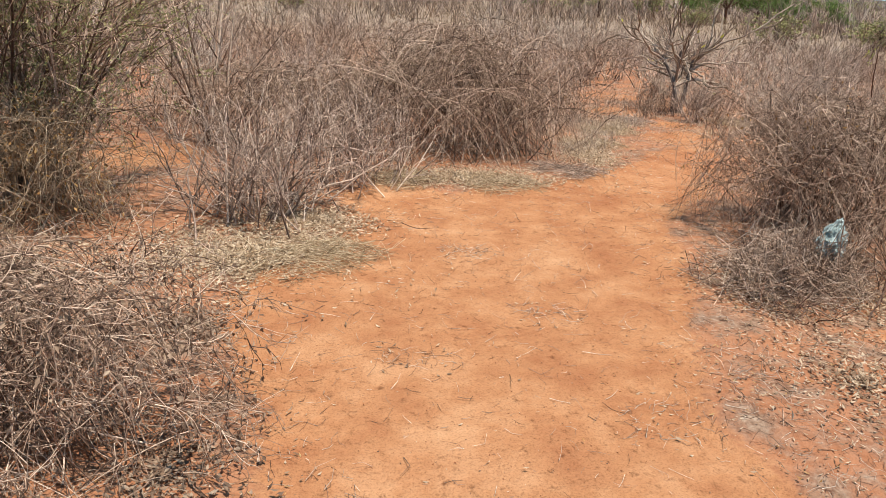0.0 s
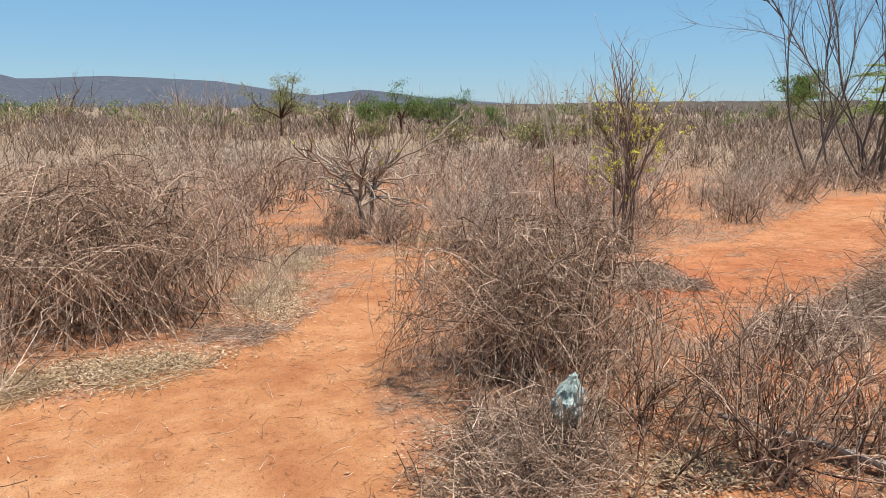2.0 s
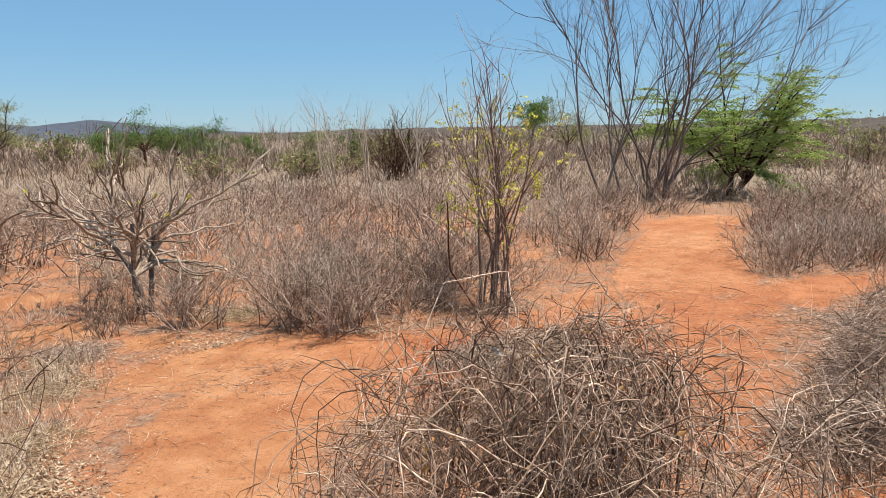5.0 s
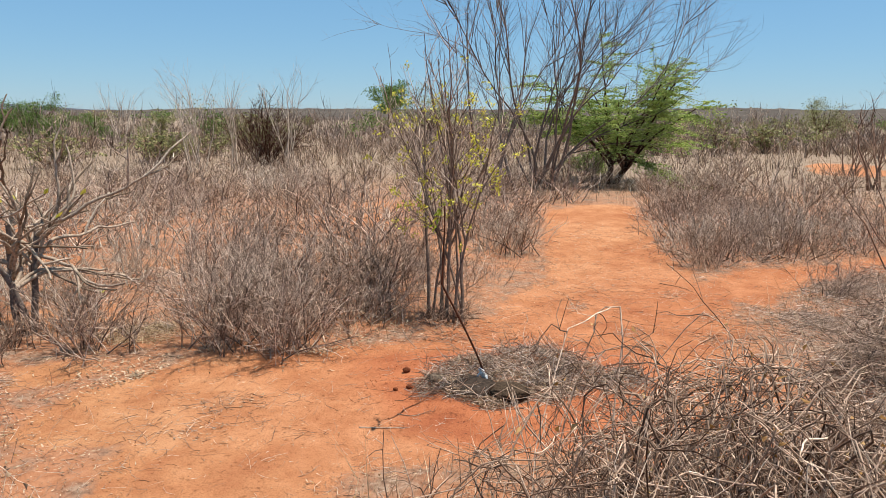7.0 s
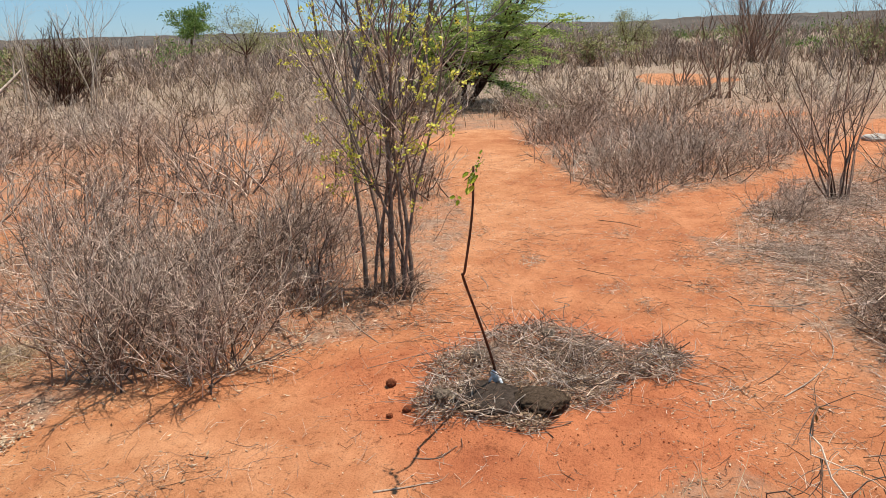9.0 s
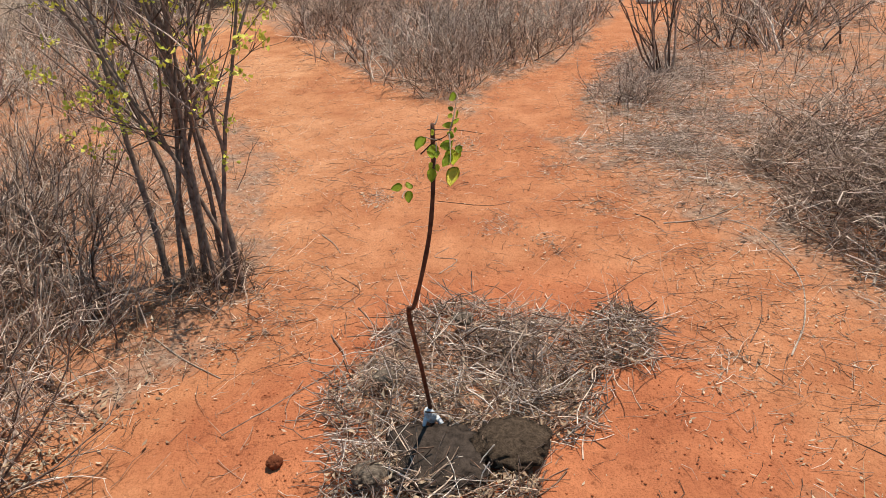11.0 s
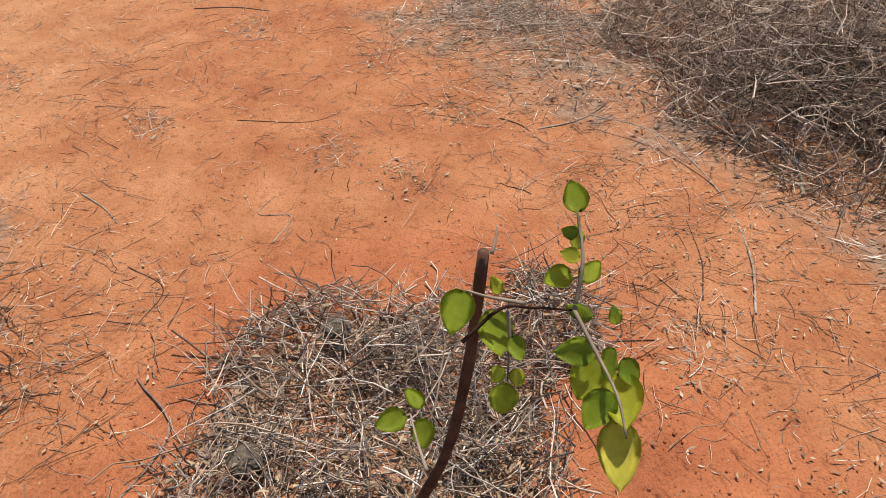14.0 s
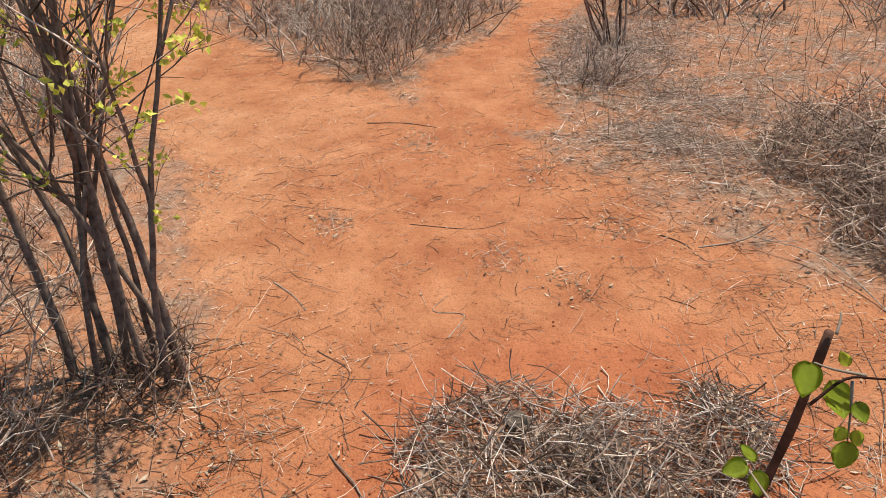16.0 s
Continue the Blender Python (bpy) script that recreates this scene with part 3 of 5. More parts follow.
def leafy_tree(name, x, y, h, width, n_leaves, size, seed, leaf_mat, label, group="green trees", trunk=0.25, lean=1.0, z=None, droop=0.02, clump=0.12):
    """Trunk, limbs and a crown of many small leaves in uneven clumps."""
    rng = np.random.default_rng(seed)
    root = thing(name, x, y, label, "tree", group, z)
    n0 = 6
    trunk_pts = grow(rng, np.zeros((1, 3)), [[0.1, 0.05, 1]], [h * trunk], 5, 0.08)
    top = np.repeat(trunk_pts[:, -1], n0 * 2, 0)
    limbs = grow(rng, top, ring_dirs(rng, n0 * 2, 0.2, 1.6 * width / h), rng.uniform(0.45, 0.95, n0 * 2) * math.hypot(h * (1 - trunk), width / 2) * 0.8, 8, 0.16, 0.01)
    p1, d1 = forks(rng, limbs, 80, 0.25, 1.0)
    br = grow(rng, p1, d1 + scatter_dirs(rng, 80) * 0.8, rng.uniform(0.1, 0.3, 80) * h, 6, 0.18, droop)
    mesh_object("trunk", *tubes(trunk_pts, [h * 0.03], [h * 0.02], 8), BARK_DARK, root, smooth=True)
    tagged(mesh_object("limb_mass", *join(tubes(limbs, np.full(n0 * 2, h * 0.012), np.full(n0 * 2, h * 0.003), 5), tubes(br, np.full(80, h * 0.004), np.full(80, h * 0.0012), 3)), BARK_DARK, root), kind="stuff")
    keep = rng.random(80) < 0.75
    hubs, ways = forks(rng, br[keep], 70, 0.3, 1.0)
    pick = rng.integers(0, 70, n_leaves)
    pc = hubs[pick] + rng.normal(0, 1, (n_leaves, 3)) * np.array([1.0, 1.0, 0.5]) * clump * h * 0.2
    dc = ways[pick]
    dl = dc * 0.8 + scatter_dirs(rng, n_leaves) * 0.7 + [0, 0, -0.15]
    mesh_object("crown", *leaf_quads(rng, pc, dl, rng.uniform(0.6, 1.4, n_leaves) * size, rng.uniform(0.6, 1.4, n_leaves) * size * 0.32), leaf_mat, root)
    return root


# ---- hero plants along the walk ----
# bramble beside the path, arching canes to the ground
tangle_mound("bramble_bush", 2.52, 4.88, 0.90, 0.82, 0.82, (330, 2400, 4200), 11, TWIG_BROWN,
             "leafless brown bramble of arching thorny canes beside the path", 420, OCHRE_LEAF, 0.0027, single=70, foot=0.5)
# broad vine mound on the other side
tangle_mound("vine_mound", 0.05, 6.85, 1.28, 1.0, 0.95, (420, 2600, 4600), 12, TWIG_BROWN,
             "broad mound of dry tangled vines above pale leaf litter", 3600, DEAD_LEAF, 0.0034)
tangle_mound("vine_mound", -1.35, 6.45, 0.9, 0.75, 0.6, (150, 1500, 3000), 13, TWIG_BROWN,
             "low mound of dry brown vines beside a larger mound", 900, DEAD_LEAF, 0.0038)
tangle_mound("vine_mound", -2.3, 4.1, 0.66, 0.5, 0.62, (150, 1000, 2200), 14, RUST_GRASS,
             "rusty tangle of dry vines under an olive bush", 1600, OCHRE_LEAF, 0.003)
tangle_mound("vine_mound", -1.42, 2.12, 0.92, 0.68, 0.5, (240, 2600, 5000), 15, TWIG_BROWN,
             "low tangle of dry brown stems and leaves at the path edge", 5200, BROWN_LEAF, 0.0021)
twiggy_shrub("dry_shrub", -1.05, 4.45, 0.66, 1.3, (70, 620, 2000), 21, TWIG_GREY, "leafless grey-purple twiggy shrub on leaf litter", "dry shrubs", 1.0, 0, None, None, 0.22, 0.2)
twiggy_shrub("dry_shrub", -0.62, 5.40, 0.58, 1.2, (60, 460, 1400), 22, TWIG_GREY, "leafless grey-purple twiggy shrub on leaf litter", "dry shrubs", 1.0, 0, None, None, 0.22, 0.18)
twiggy_shrub("olive_bush", -2.5, 4.6, 1.75, 0.5, (50, 520, 2200), 23, TWIG_BROWN, "dense bush with small dull olive leaves", "", 0.9, 26000, OLIVE_LEAF, leaf_k=0.62)
twiggy_shrub("tall_bare_shrub", -1.95, 6.4, 1.9, 0.32, (8, 50, 130), 24, TWIG_BROWN, "tall thin leafless brown stems behind low shrubs", "", 1.3, 0, None, None, 0.07)

# thorny shrubs on the near side of the bramble
twiggy_shrub("thorny_shrub", 2.80, 3.45, 0.62, 1.1, (40, 300, 900), 31, TWIG_BROWN, "dark leafless thorny shrub over red earth", "thorny shrubs", 1.0, 0, None, None, 0.2)
twiggy_shrub("thorny_shrub", 3.25, 3.35, 0.48, 1.3, (30, 220, 700), 32, TWIG_BROWN, "dark leafless thorny shrub over red earth", "thorny shrubs", 1.0, 0, None, None, 0.2)
twiggy_shrub("thorny_shrub", 2.65, 4.0, 0.6, 0.9, (30, 190, 620), 33, TWIG_BROWN, "brown leafless thorny shrub over red earth", "thorny shrubs", 1.0, 0, None, None, 0.2)
twiggy_shrub("thorny_shrub", 2.0, 2.35, 0.42, 1.1, (16, 90, 260), 34, TWIG_DARK, "small dark leafless thorny shrub at the path edge", "thorny shrubs", 1.0, 0, None, None, 0.2)
for tx, ty, th, td, tm in ((2.35, 3.55, 0.5, 1, TWIG_DARK), (3.05, 3.95, 0.55, 2, TWIG_BROWN), (3.5, 3.9, 0.5, 3, TWIG_DARK), (2.25, 4.15, 0.5, 5, TWIG_BROWN), (2.02, 3.68, 0.42, 11, TWIG_BROWN), (1.75, 3.45, 0.25, 12, TWIG_DARK), (2.6, 2.9, 0.4, 6, TWIG_DARK),
                           (3.9, 3.5, 0.5, 7, TWIG_BROWN), (3.45, 2.85, 0.42, 8, TWIG_DARK)):
    twiggy_shrub("thorny_shrub", tx, ty, th, 1.2, (13, 80, 230), 340 + td, tm, "leafless thorny shrub sprawling over red earth", "thorny shrubs", 0.9, 0, None, None, 0.22, 0.1)
brush_pile("brush_pile", 1.92, 3.85, 0.52, 0.46, 0.26, 1500, 35, TWIG_GREY, "grey heap of dry cut twigs beside the path", (0.12, 0.45), (0.001, 0.0028), turn=30)
brush_pile("brush_pile", 5.72, 4.58, 1.12, 0.90, 0.58, 6800, 36, TWIG_GREY, "large heap of grey cut brushwood by the clearing", (0.10, 0.45), (0.0012, 0.0034), turn=15)
brush_pile("brush_pile", 4.45, 4.75, 0.55, 0.4, 0.25, 900, 37, TWIG_GREY, "low heap of grey cut brushwood by the clearing", (0.2, 0.6))

# shrubs at the edge of the clearing
for sx, sy, sh, sd, c in ((3.72, 8.62, 0.62, 41, (60, 360, 1300)), (3.92, 8.22, 0.55, 42, (50, 300, 1100)), (4.84, 8.30, 0.30, 43, (40, 200, 600)),
                          (4.35, 8.75, 0.66, 44, (55, 320, 1100)), (5.35, 8.75, 0.6, 45, (50, 300, 1000)), (3.1, 9.2, 0.5, 46, (40, 220, 800)), (4.45, 9.5, 0.7, 47, (50, 280, 1000))):
    twiggy_shrub("dry_shrub", sx, sy, sh * 0.92, 1.25, (c[0], c[1] * 3 // 2, c[2] * 3 // 2), sd, TWIG_GREY, "leafless grey-brown twiggy shrub beside the clearing", "dry shrubs", 1.0, 0, None, None, 0.17, 0.13)
twiggy_shrub("upright_bare_shrub", 8.95, 5.32, 1.12, 0.42, (12, 26, 60), 48, TWIG_DARK, "dark leafless upright shrub in a grey litter ring", "", 1.5, 0, None, None, 0.13)


def leafless_shrub_tree():
    """Low spreading leafless shrub with stout, crooked, smooth branches."""
    rng = np.random.default_rng(51)
    root = thing("leafless_shrub_tree", 3.0, 9.92, "low leafless spreading shrub with crooked tan branches", "shrub")
    a = np.array([0.3, 2.4, 4.5])
    st = np.stack([np.cos(a) * 0.05, np.sin(a) * 0.05, a * 0], -1)
    trunks = grow(rng, st, np.stack([np.cos(a) * 0.2, np.sin(a) * 0.2, a * 0 + 1], -1), np.full(3, 0.78), 9, 0.07)
    for i in range(3):
        mesh_object("trunk", *tubes(trunks[i:i + 1], [0.026], [0.017], 8), BARK_TREE, root, smooth=True)
    n1, n2, n3 = 25, 90, 130
    p1, d1 = forks(rng, trunks, n1, 0.42, 1.0)
    ang = np.arange(n1) * 2.4
    out = np.stack([np.cos(ang), np.sin(ang), rng.uniform(0.22, 1.1, n1)], -1)
    b1 = grow(rng, p1, out, rng.uniform(0.6, 1.12, n1), 12, 0.16, 0.012)
    p2, d2 = forks(rng, b1, n2, 0.2, 0.95)
    b2 = grow(rng, p2, d2 + scatter_dirs(rng, n2, 0.7) * 0.7 + [0, 0, 0.1], rng.uniform(0.15, 0.5, n2), 8, 0.17, -0.03)
    p3, d3 = forks(rng, b2, n3, 0.3, 0.95)
    b3 = grow(rng, p3, d3 + scatter_dirs(rng, n3, 0.7) * 0.7, rng.uniform(0.06, 0.22, n3), 6, 0.17, -0.03)
    for i in range(n1):
        mesh_object("branch", *tubes(b1[i:i + 1], [rng.uniform(0.012, 0.019)], [0.0065], 7), BARK_TAN, root, smooth=True)
    tagged(mesh_object("twig_mass", *join(tubes(b2, np.full(n2, 0.0098), np.full(n2, 0.0055), 5), tubes(b3, np.full(n3, 0.006), np.full(n3, 0.004), 5)), BARK_TAN, root, smooth=True), kind="stuff")
    pl, dl = forks(rng, b2[:14], 26, 0.9, 1.0)
    tagged(mesh_object("leaf_bud_mass", *leaf_quads(rng, pl, dl + [0, 0, 0.6], rng.uniform(0.03, 0.06, 26), rng.uniform(0.02, 0.035, 26)), YELLOW_LEAF, root, "few yellow-green leaf buds at the tips"), kind="stuff")
    return root


leafless_shrub_tree()
for sx, sy, sh, sd in ((2.77, 9.6, 0.26, 52), (3.22, 9.65, 0.28, 53), (2.62, 9.95, 0.3, 54), (3.42, 10.05, 0.34, 55), (2.45, 9.3, 0.22, 56)):
    twiggy_shrub("dry_shrub", sx, sy, sh, 0.7, (30, 150, 420), sd, TWIG_BROWN, "low reddish-brown twiggy undergrowth below a crooked shrub", "dry shrubs")


def yellow_shrub():
    """Many-stemmed vase-shaped shrub with stout dark stems and small clusters of yellow leaves."""
    rng = np.random.default_rng(61)
    root = thing("yellow_leaved_shrub", 5.17, 7.90, "grey-stemmed shrub fanning upward with sparse clusters of yellow leaves", "shrub")
    # feet in two bundles
    n0 = 10
    foot = np.array([(0.08, 0.08), (0.02, -0.08)])[np.arange(n0) % 2] + rng.normal(0, 0.045, (n0, 2))
    st = np.column_stack([foot, np.zeros(n0)])
    ang = np.arange(n0) * 2.4 + rng.normal(0, 0.3, n0)
    lean = np.array([0.03, 0.15, 0.08, 0.19, 0.05, 0.12, 0.10, 0.17, 0.06, 0.14])
    way = np.column_stack([np.cos(ang) * lean, np.sin(ang) * lean, np.ones(n0)])
    stems = grow(rng, st, way, rng.uniform(1.7, 2.2, n0), 20, 0.062, -0.012)
    thick = rng.uniform(0.009, 0.016, n0)
    for i in range(n0):
        mesh_object("stem", *tubes(stems[i:i + 1], thick[i:i + 1], thick[i:i + 1] * 0.22, 8), BARK, root, smooth=True)
    n1 = 15
    pf, df = forks(rng, stems, n1, 0.22, 0.6)
    arms = grow(rng, pf, df + scatter_dirs(rng, n1, 0.2) * 0.33, rng.uniform(0.6, 1.15, n1), 14, 0.07, -0.02)
    for i in range(n1):
        mesh_object("branch", *tubes(arms[i:i + 1], [rng.uniform(0.006, 0.010)], [0.0022], 7), BARK, root, smooth=True)
    p1, d1 = forks(rng, np.concatenate([stems[:, 6:], arms]), 190, 0.1, 1.0)
    b1 = grow(rng, p1, d1 * 0.9 + scatter_dirs(rng, 190, 0.5) * 0.65, rng.uniform(0.12, 0.5, 190), 8, 0.08, -0.012)
    p2, d2 = forks(rng, b1, 520, 0.2, 1.0)
    b2 = grow(rng, p2, d2 + scatter_dirs(rng, 520) * 0.7, rng.uniform(0.04, 0.18, 520), 5, 0.12)
    low = grow(rng, rng.normal(0, 0.14, (120, 3)) * [1, 1, 0], ring_dirs(rng, 120, 0.3, 2.2), rng.uniform(0.08, 0.30, 120), 6, 0.25)
    pl, dl = forks(rng, low, 300, 0.2, 1.0)
    lowf = grow(rng, pl, dl + scatter_dirs(rng, 300), rng.uniform(0.04, 0.12, 300), 4, 0.25, 0.02, 0.004)
    tagged(mesh_object("branch_mass", *tubes(b1, rng.uniform(0.0022, 0.0040, 190), np.full(190, 0.0014), 5), TWIG_GREY, root), kind="stuff")
    tagged(mesh_object("twig_mass", *tubes(b2, np.full(520, 0.0015), np.full(520, 0.0009)), TWIG_GREY, root), kind="stuff")
    tagged(mesh_object("base_sprout_mass", *join(tubes(low, np.full(120, 0.0030), np.full(120, 0.0013)), tubes(lowf, np.full(300, 0.0016), np.full(300, 0.0009))), TWIG_BROWN, root, "dry sprouts round the foot"), kind="stuff")
    ps, _ = forks(rng, stems, 16, 0.25, 0.55)
    side = grow(rng, ps, np.array([(-0.3, 0.3, 0.5), (0.0, -0.55, 0.45)])[np.arange(16) % 2] + rng.normal(0, 0.35, (16, 3)) * [1, 1, 0.3], rng.uniform(0.3, 0.65, 16), 9, 0.10, 0.0)
    p4, d4 = forks(rng, side, 70, 0.25, 1.0)
    sprig = grow(rng, p4, d4 + scatter_dirs(rng, 70) * 0.7, rng.uniform(0.05, 0.2, 70), 5, 0.12)
    tagged(mesh_object("side_branch_mass", *join(tubes(side, np.full(16, 0.0042), np.full(16, 0.0015)), tubes(sprig, np.full(70, 0.0016), np.full(70, 0.0009))), BARK, root), kind="stuff")
    tips = np.concatenate([b2[(rng.random(520) < 0.15) & (b2[:, -1, 2] > 0.45) & (b2[:, -1, 2] < 1.75)][:, -1], sprig[::2, -1], side[:, -1], b1[rng.random(190) < 0.1][:, -1]])
    c = np.repeat(tips, 12, 0) + rng.normal(0, 0.015, (len(tips) * 12, 3))
    n = len(c)
    tagged(mesh_object("foliage", *leaf_quads(rng, c, scatter_dirs(rng, n) + [0, 0, 0.3], rng.uniform(0.014, 0.032, n), rng.uniform(0.010, 0.022, n)), YELLOW_LEAF, root, "small yellow leaf clusters"), kind="stuff")
    return root


yellow_shrub()


def bmesh_tube(points, radii, sides=8, cap=True):
    bm = bmesh.new()
    v, f = tubes(np.array([points], float), [1.0], [1.0], sides)
    pts = np.repeat(np.array(points, float), sides, 0)
    v = pts + (v - pts) * np.repeat(np.array(radii, float), sides)[:, None]
    vs = [bm.verts.new(p) for p in v]
    for q in f:
        bm.faces.new([vs[i] for i in q])
    if cap:
        bm.faces.new(vs[-sides:])
        bm.faces.new(vs[:sides][::-1])
    return bm


def smooth_line(points, n=5):
    """Catmull-Rom curve through points."""
    p = [Vector(q) for q in points]
    p = [p[0] * 2 - p[1]] + p + [p[-1] * 2 - p[-2]]
    out = []
    for i in range(1, len(p) - 2):
        for k in range(n):
            t = k / n
            a, b, c, d = p[i - 1:i + 3]
            out.append(0.5 * ((2 * b) + (c - a) * t + (2 * a - 5 * b + 4 * c - d) * t * t + (3 * b - a - 3 * c + d) * t ** 3))
    out.append(p[-2])
    return [tuple(q) for q in out]


def round_leaf(length, width, rng, curl):
    """A broad heart-shaped leaf folded along its midrib."""
    bm = bmesh.new()
    rows = []
    for i in range(8):
        t = i / 7
        w = width * 0.5 * math.sin(math.pi * min(1, t * 0.97 + 0.03) ** 0.75) ** 0.8 + 0.0004
        bend = curl * length * t * t
        cup = 0.22 * w
        wav = 0.04 * width * math.sin(t * 9 + rng.uniform(0, 1))
        rows.append([bm.verts.new((s * w, t * length, bend + abs(s) * cup + s * s * wav)) for s in (-1, -0.5, 0, 0.5, 1)])
    for a, b in zip(rows, rows[1:]):
        for i in range(4):
            bm.faces.new((a[i], a[i + 1], b[i + 1], b[i]))
    bmesh.ops.solidify(bm, geom=bm.faces[:], thickness=0.0004)
    return bm


def sapling():
    """The planted sapling: bent stem with a cut top and side shoots of fresh leaves."""
    rng = np.random.default_rng(71)
    root = thing("planted_sapling", SAPLING[0], SAPLING[1], "young planted sapling with bent dark stem and fresh green leaves", "sapling", z=0.0)
    off = Vector((SAPLING[0], SAPLING[1], 0))
    top = Vector((3.655, 6.716, 1.102)) - off
    line = [(0, 0, 0.0), Vector((4.165, 6.845, 0.14)) - off, Vector((3.978, 6.83, 0.40)) - off, Vector((3.775, 6.812, 0.655)) - off, Vector((3.735, 6.79, 0.70)) - off,
            Vector((3.685, 6.745, 0.86)) - off, Vector((3.668, 6.725, 0.98)) - off, top]
    pts = smooth_line(line)
    part("stem", bmesh_tube(pts, np.linspace(0.0064, 0.0038, len(pts)) * (1 + 0.07 * np.sin(np.arange(len(pts)) * 1.9)), 10), BARK_DARK, root)
    rt, up, fw = Vector((-0.27, -0.963, 0)), Vector((0.55, -0.154, 0.82)), Vector((0.79, -0.22, -0.57))

    def at(u, v, d=0.0):
        lean = -0.75 * max(0.0, u - 0.02)
        k = 0.83 * (1 + lean / 0.62)
        return top + rt * u * k + up * v * k + fw * (d + lean)

    shoots = [[at(-0.016, -0.068), at(0.012, -0.042, -0.006), at(0.035, -0.040, -0.008), at(0.064, -0.040, -0.01)],
              [at(0.064, -0.040, -0.01), at(0.070, -0.006, -0.008), at(0.068, 0.022, -0.004), at(0.066, 0.045, 0)],
              [at(0.064, -0.040, -0.01), at(0.076, -0.064, -0.014), at(0.091, -0.096, -0.02), at(0.097, -0.125, -0.02)],
              [at(0.018, -0.043, -0.006), at(0.019, -0.07, 0), at(0.018, -0.098, 0.004)],
              [at(0.030, -0.038, 0), at(0.004, -0.034, 0), at(-0.013, -0.029, 0)],
              [at(-0.043, -0.165), at(-0.052, -0.150, 0.02), at(-0.060, -0.135, 0.045)],
              [at(0.006, -0.002), at(0.009, 0.010), at(0.010, 0.020)]]
    for s in shoots:
        q = smooth_line(s, 4)
        part("shoot", bmesh_tube(q, np.linspace(0.0014, 0.0006, len(q)), 6), BARK_TAN if s is not shoots[0] else BARK_DARK, root)
    # leaves: right, up, length, lie of the blade (degrees from straight up)
    spots = [(-0.016, -0.029, 0.040, 165), (0.006, -0.044, 0.040, 190), (0.012, -0.030, 0.016, 20), (0.067, 0.030, 0.026, 15), (0.066, 0.014, 0.014, 70),
             (0.070, 0.003, 0.020, -5), (0.068, -0.002, 0.016, 75), (0.070, -0.020, 0.022, -40), (0.064, -0.014, 0.026, 110), (0.078, -0.046, 0.022, 60),
             (0.092, -0.048, 0.014, 0), (0.080, -0.068, 0.032, 95), (0.090, -0.064, 0.026, 170), (0.100, -0.074, 0.022, 200), (0.080, -0.075, 0.036, 160),
             (0.098, -0.085, 0.042, 185), (0.088, -0.095, 0.034, 150), (0.097, -0.120, 0.052, 180), (0.017, -0.098, 0.034, 170), (0.014, -0.086, 0.018, 150),
             (0.022, -0.062, 0.022, 200), (0.024, -0.088, 0.018, 190), (-0.050, -0.131, 0.024, 50), (-0.062, -0.132, 0.030, 110), (-0.050, -0.138, 0.030, 185)]
    for u, v, ln, lie in spots:
        big_yellow = ln > 0.05
        ln *= 0.73
        b = round_leaf(ln, ln * (0.62 if big_yellow else 0.74), rng, rng.uniform(-0.15, 0.25))
        ob = part("leaf", b, YELLOW_LEAF if big_yellow else GREEN_LEAF, root, "yellowing leaf" if big_yellow else "")
        a = radians(lie)
        ydir = (up * math.cos(a) - rt * math.sin(a) + fw * rng.uniform(-0.35, 0.35)).normalized()
        nrm = (-fw + Vector(rng.normal(0, 0.35, 3))).normalized()
        xdir = ydir.cross(nrm).normalized()
        zdir = xdir.cross(ydir)
        rot = Matrix((xdir, ydir, zdir)).transposed().to_4x4()
        ob.matrix_basis = Matrix.Translation(at(u, v, rng.uniform(-0.018, 0.012) + (0.045 if v < -0.13 else 0.0))) @ rot
    return root


sapling()


# ---- the planting basin ----
def rough_lump(name, x, y, r, h, mat, label, category, seed, z=0.0):
    rng = np.random.default_rng(seed)
    bm = bmesh.new()
    bmesh.ops.create_icosphere(bm, subdivisions=4, radius=1)
    for v in bm.verts:
        k = 1 + 0.22 * noise.noise(v.co * 1.7 + Vector((seed, 0, 0))) + 0.16 * noise.noise(v.co * 5 + Vector((0, seed, 0))) + 0.13 * noise.noise(v.co * 11 + Vector((seed, 2, 0)))
        v.co = Vector((v.co.x * r * k, v.co.y * r * k, v.co.z * h * k))
    me = bpy.data.meshes.new(name)
    bm.to_mesh(me)
    bm.free()
    me.materials.append(mat)
    for p in me.polygons:
        p.use_smooth = True
    ob = new(name, me)
    ob.matrix_basis = pose(x, y, float(ground_z(x, y)) + z, 0, 0, rng.uniform(0, 360))
    return tagged(ob, label, category)


def plain(name, dark, light, rough=0.95, scale=40):
    m, n, l, b = material(name, rough)
    b.inputs["Specular IOR Level"].default_value = 0.06 if rough > 0.9 else 0.25
    geo = n.new("ShaderNodeNewGeometry")
    ns = noise_tex(n, l, geo.outputs["Position"], scale, 6, 0.7)
    r = ramp(n, [(0.3, dark), (0.7, light)])
    l.new(ns.outputs[0], r.inputs[0])
    l.new(r.outputs[0], b.inputs["Base Color"])
    bump = n.new("ShaderNodeBump")
    bump.inputs["Distance"].default_value = 0.012
    l.new(ns.outputs[0], bump.inputs["Height"])
    l.new(bump.outputs[0], b.inputs["Normal"])
    return m


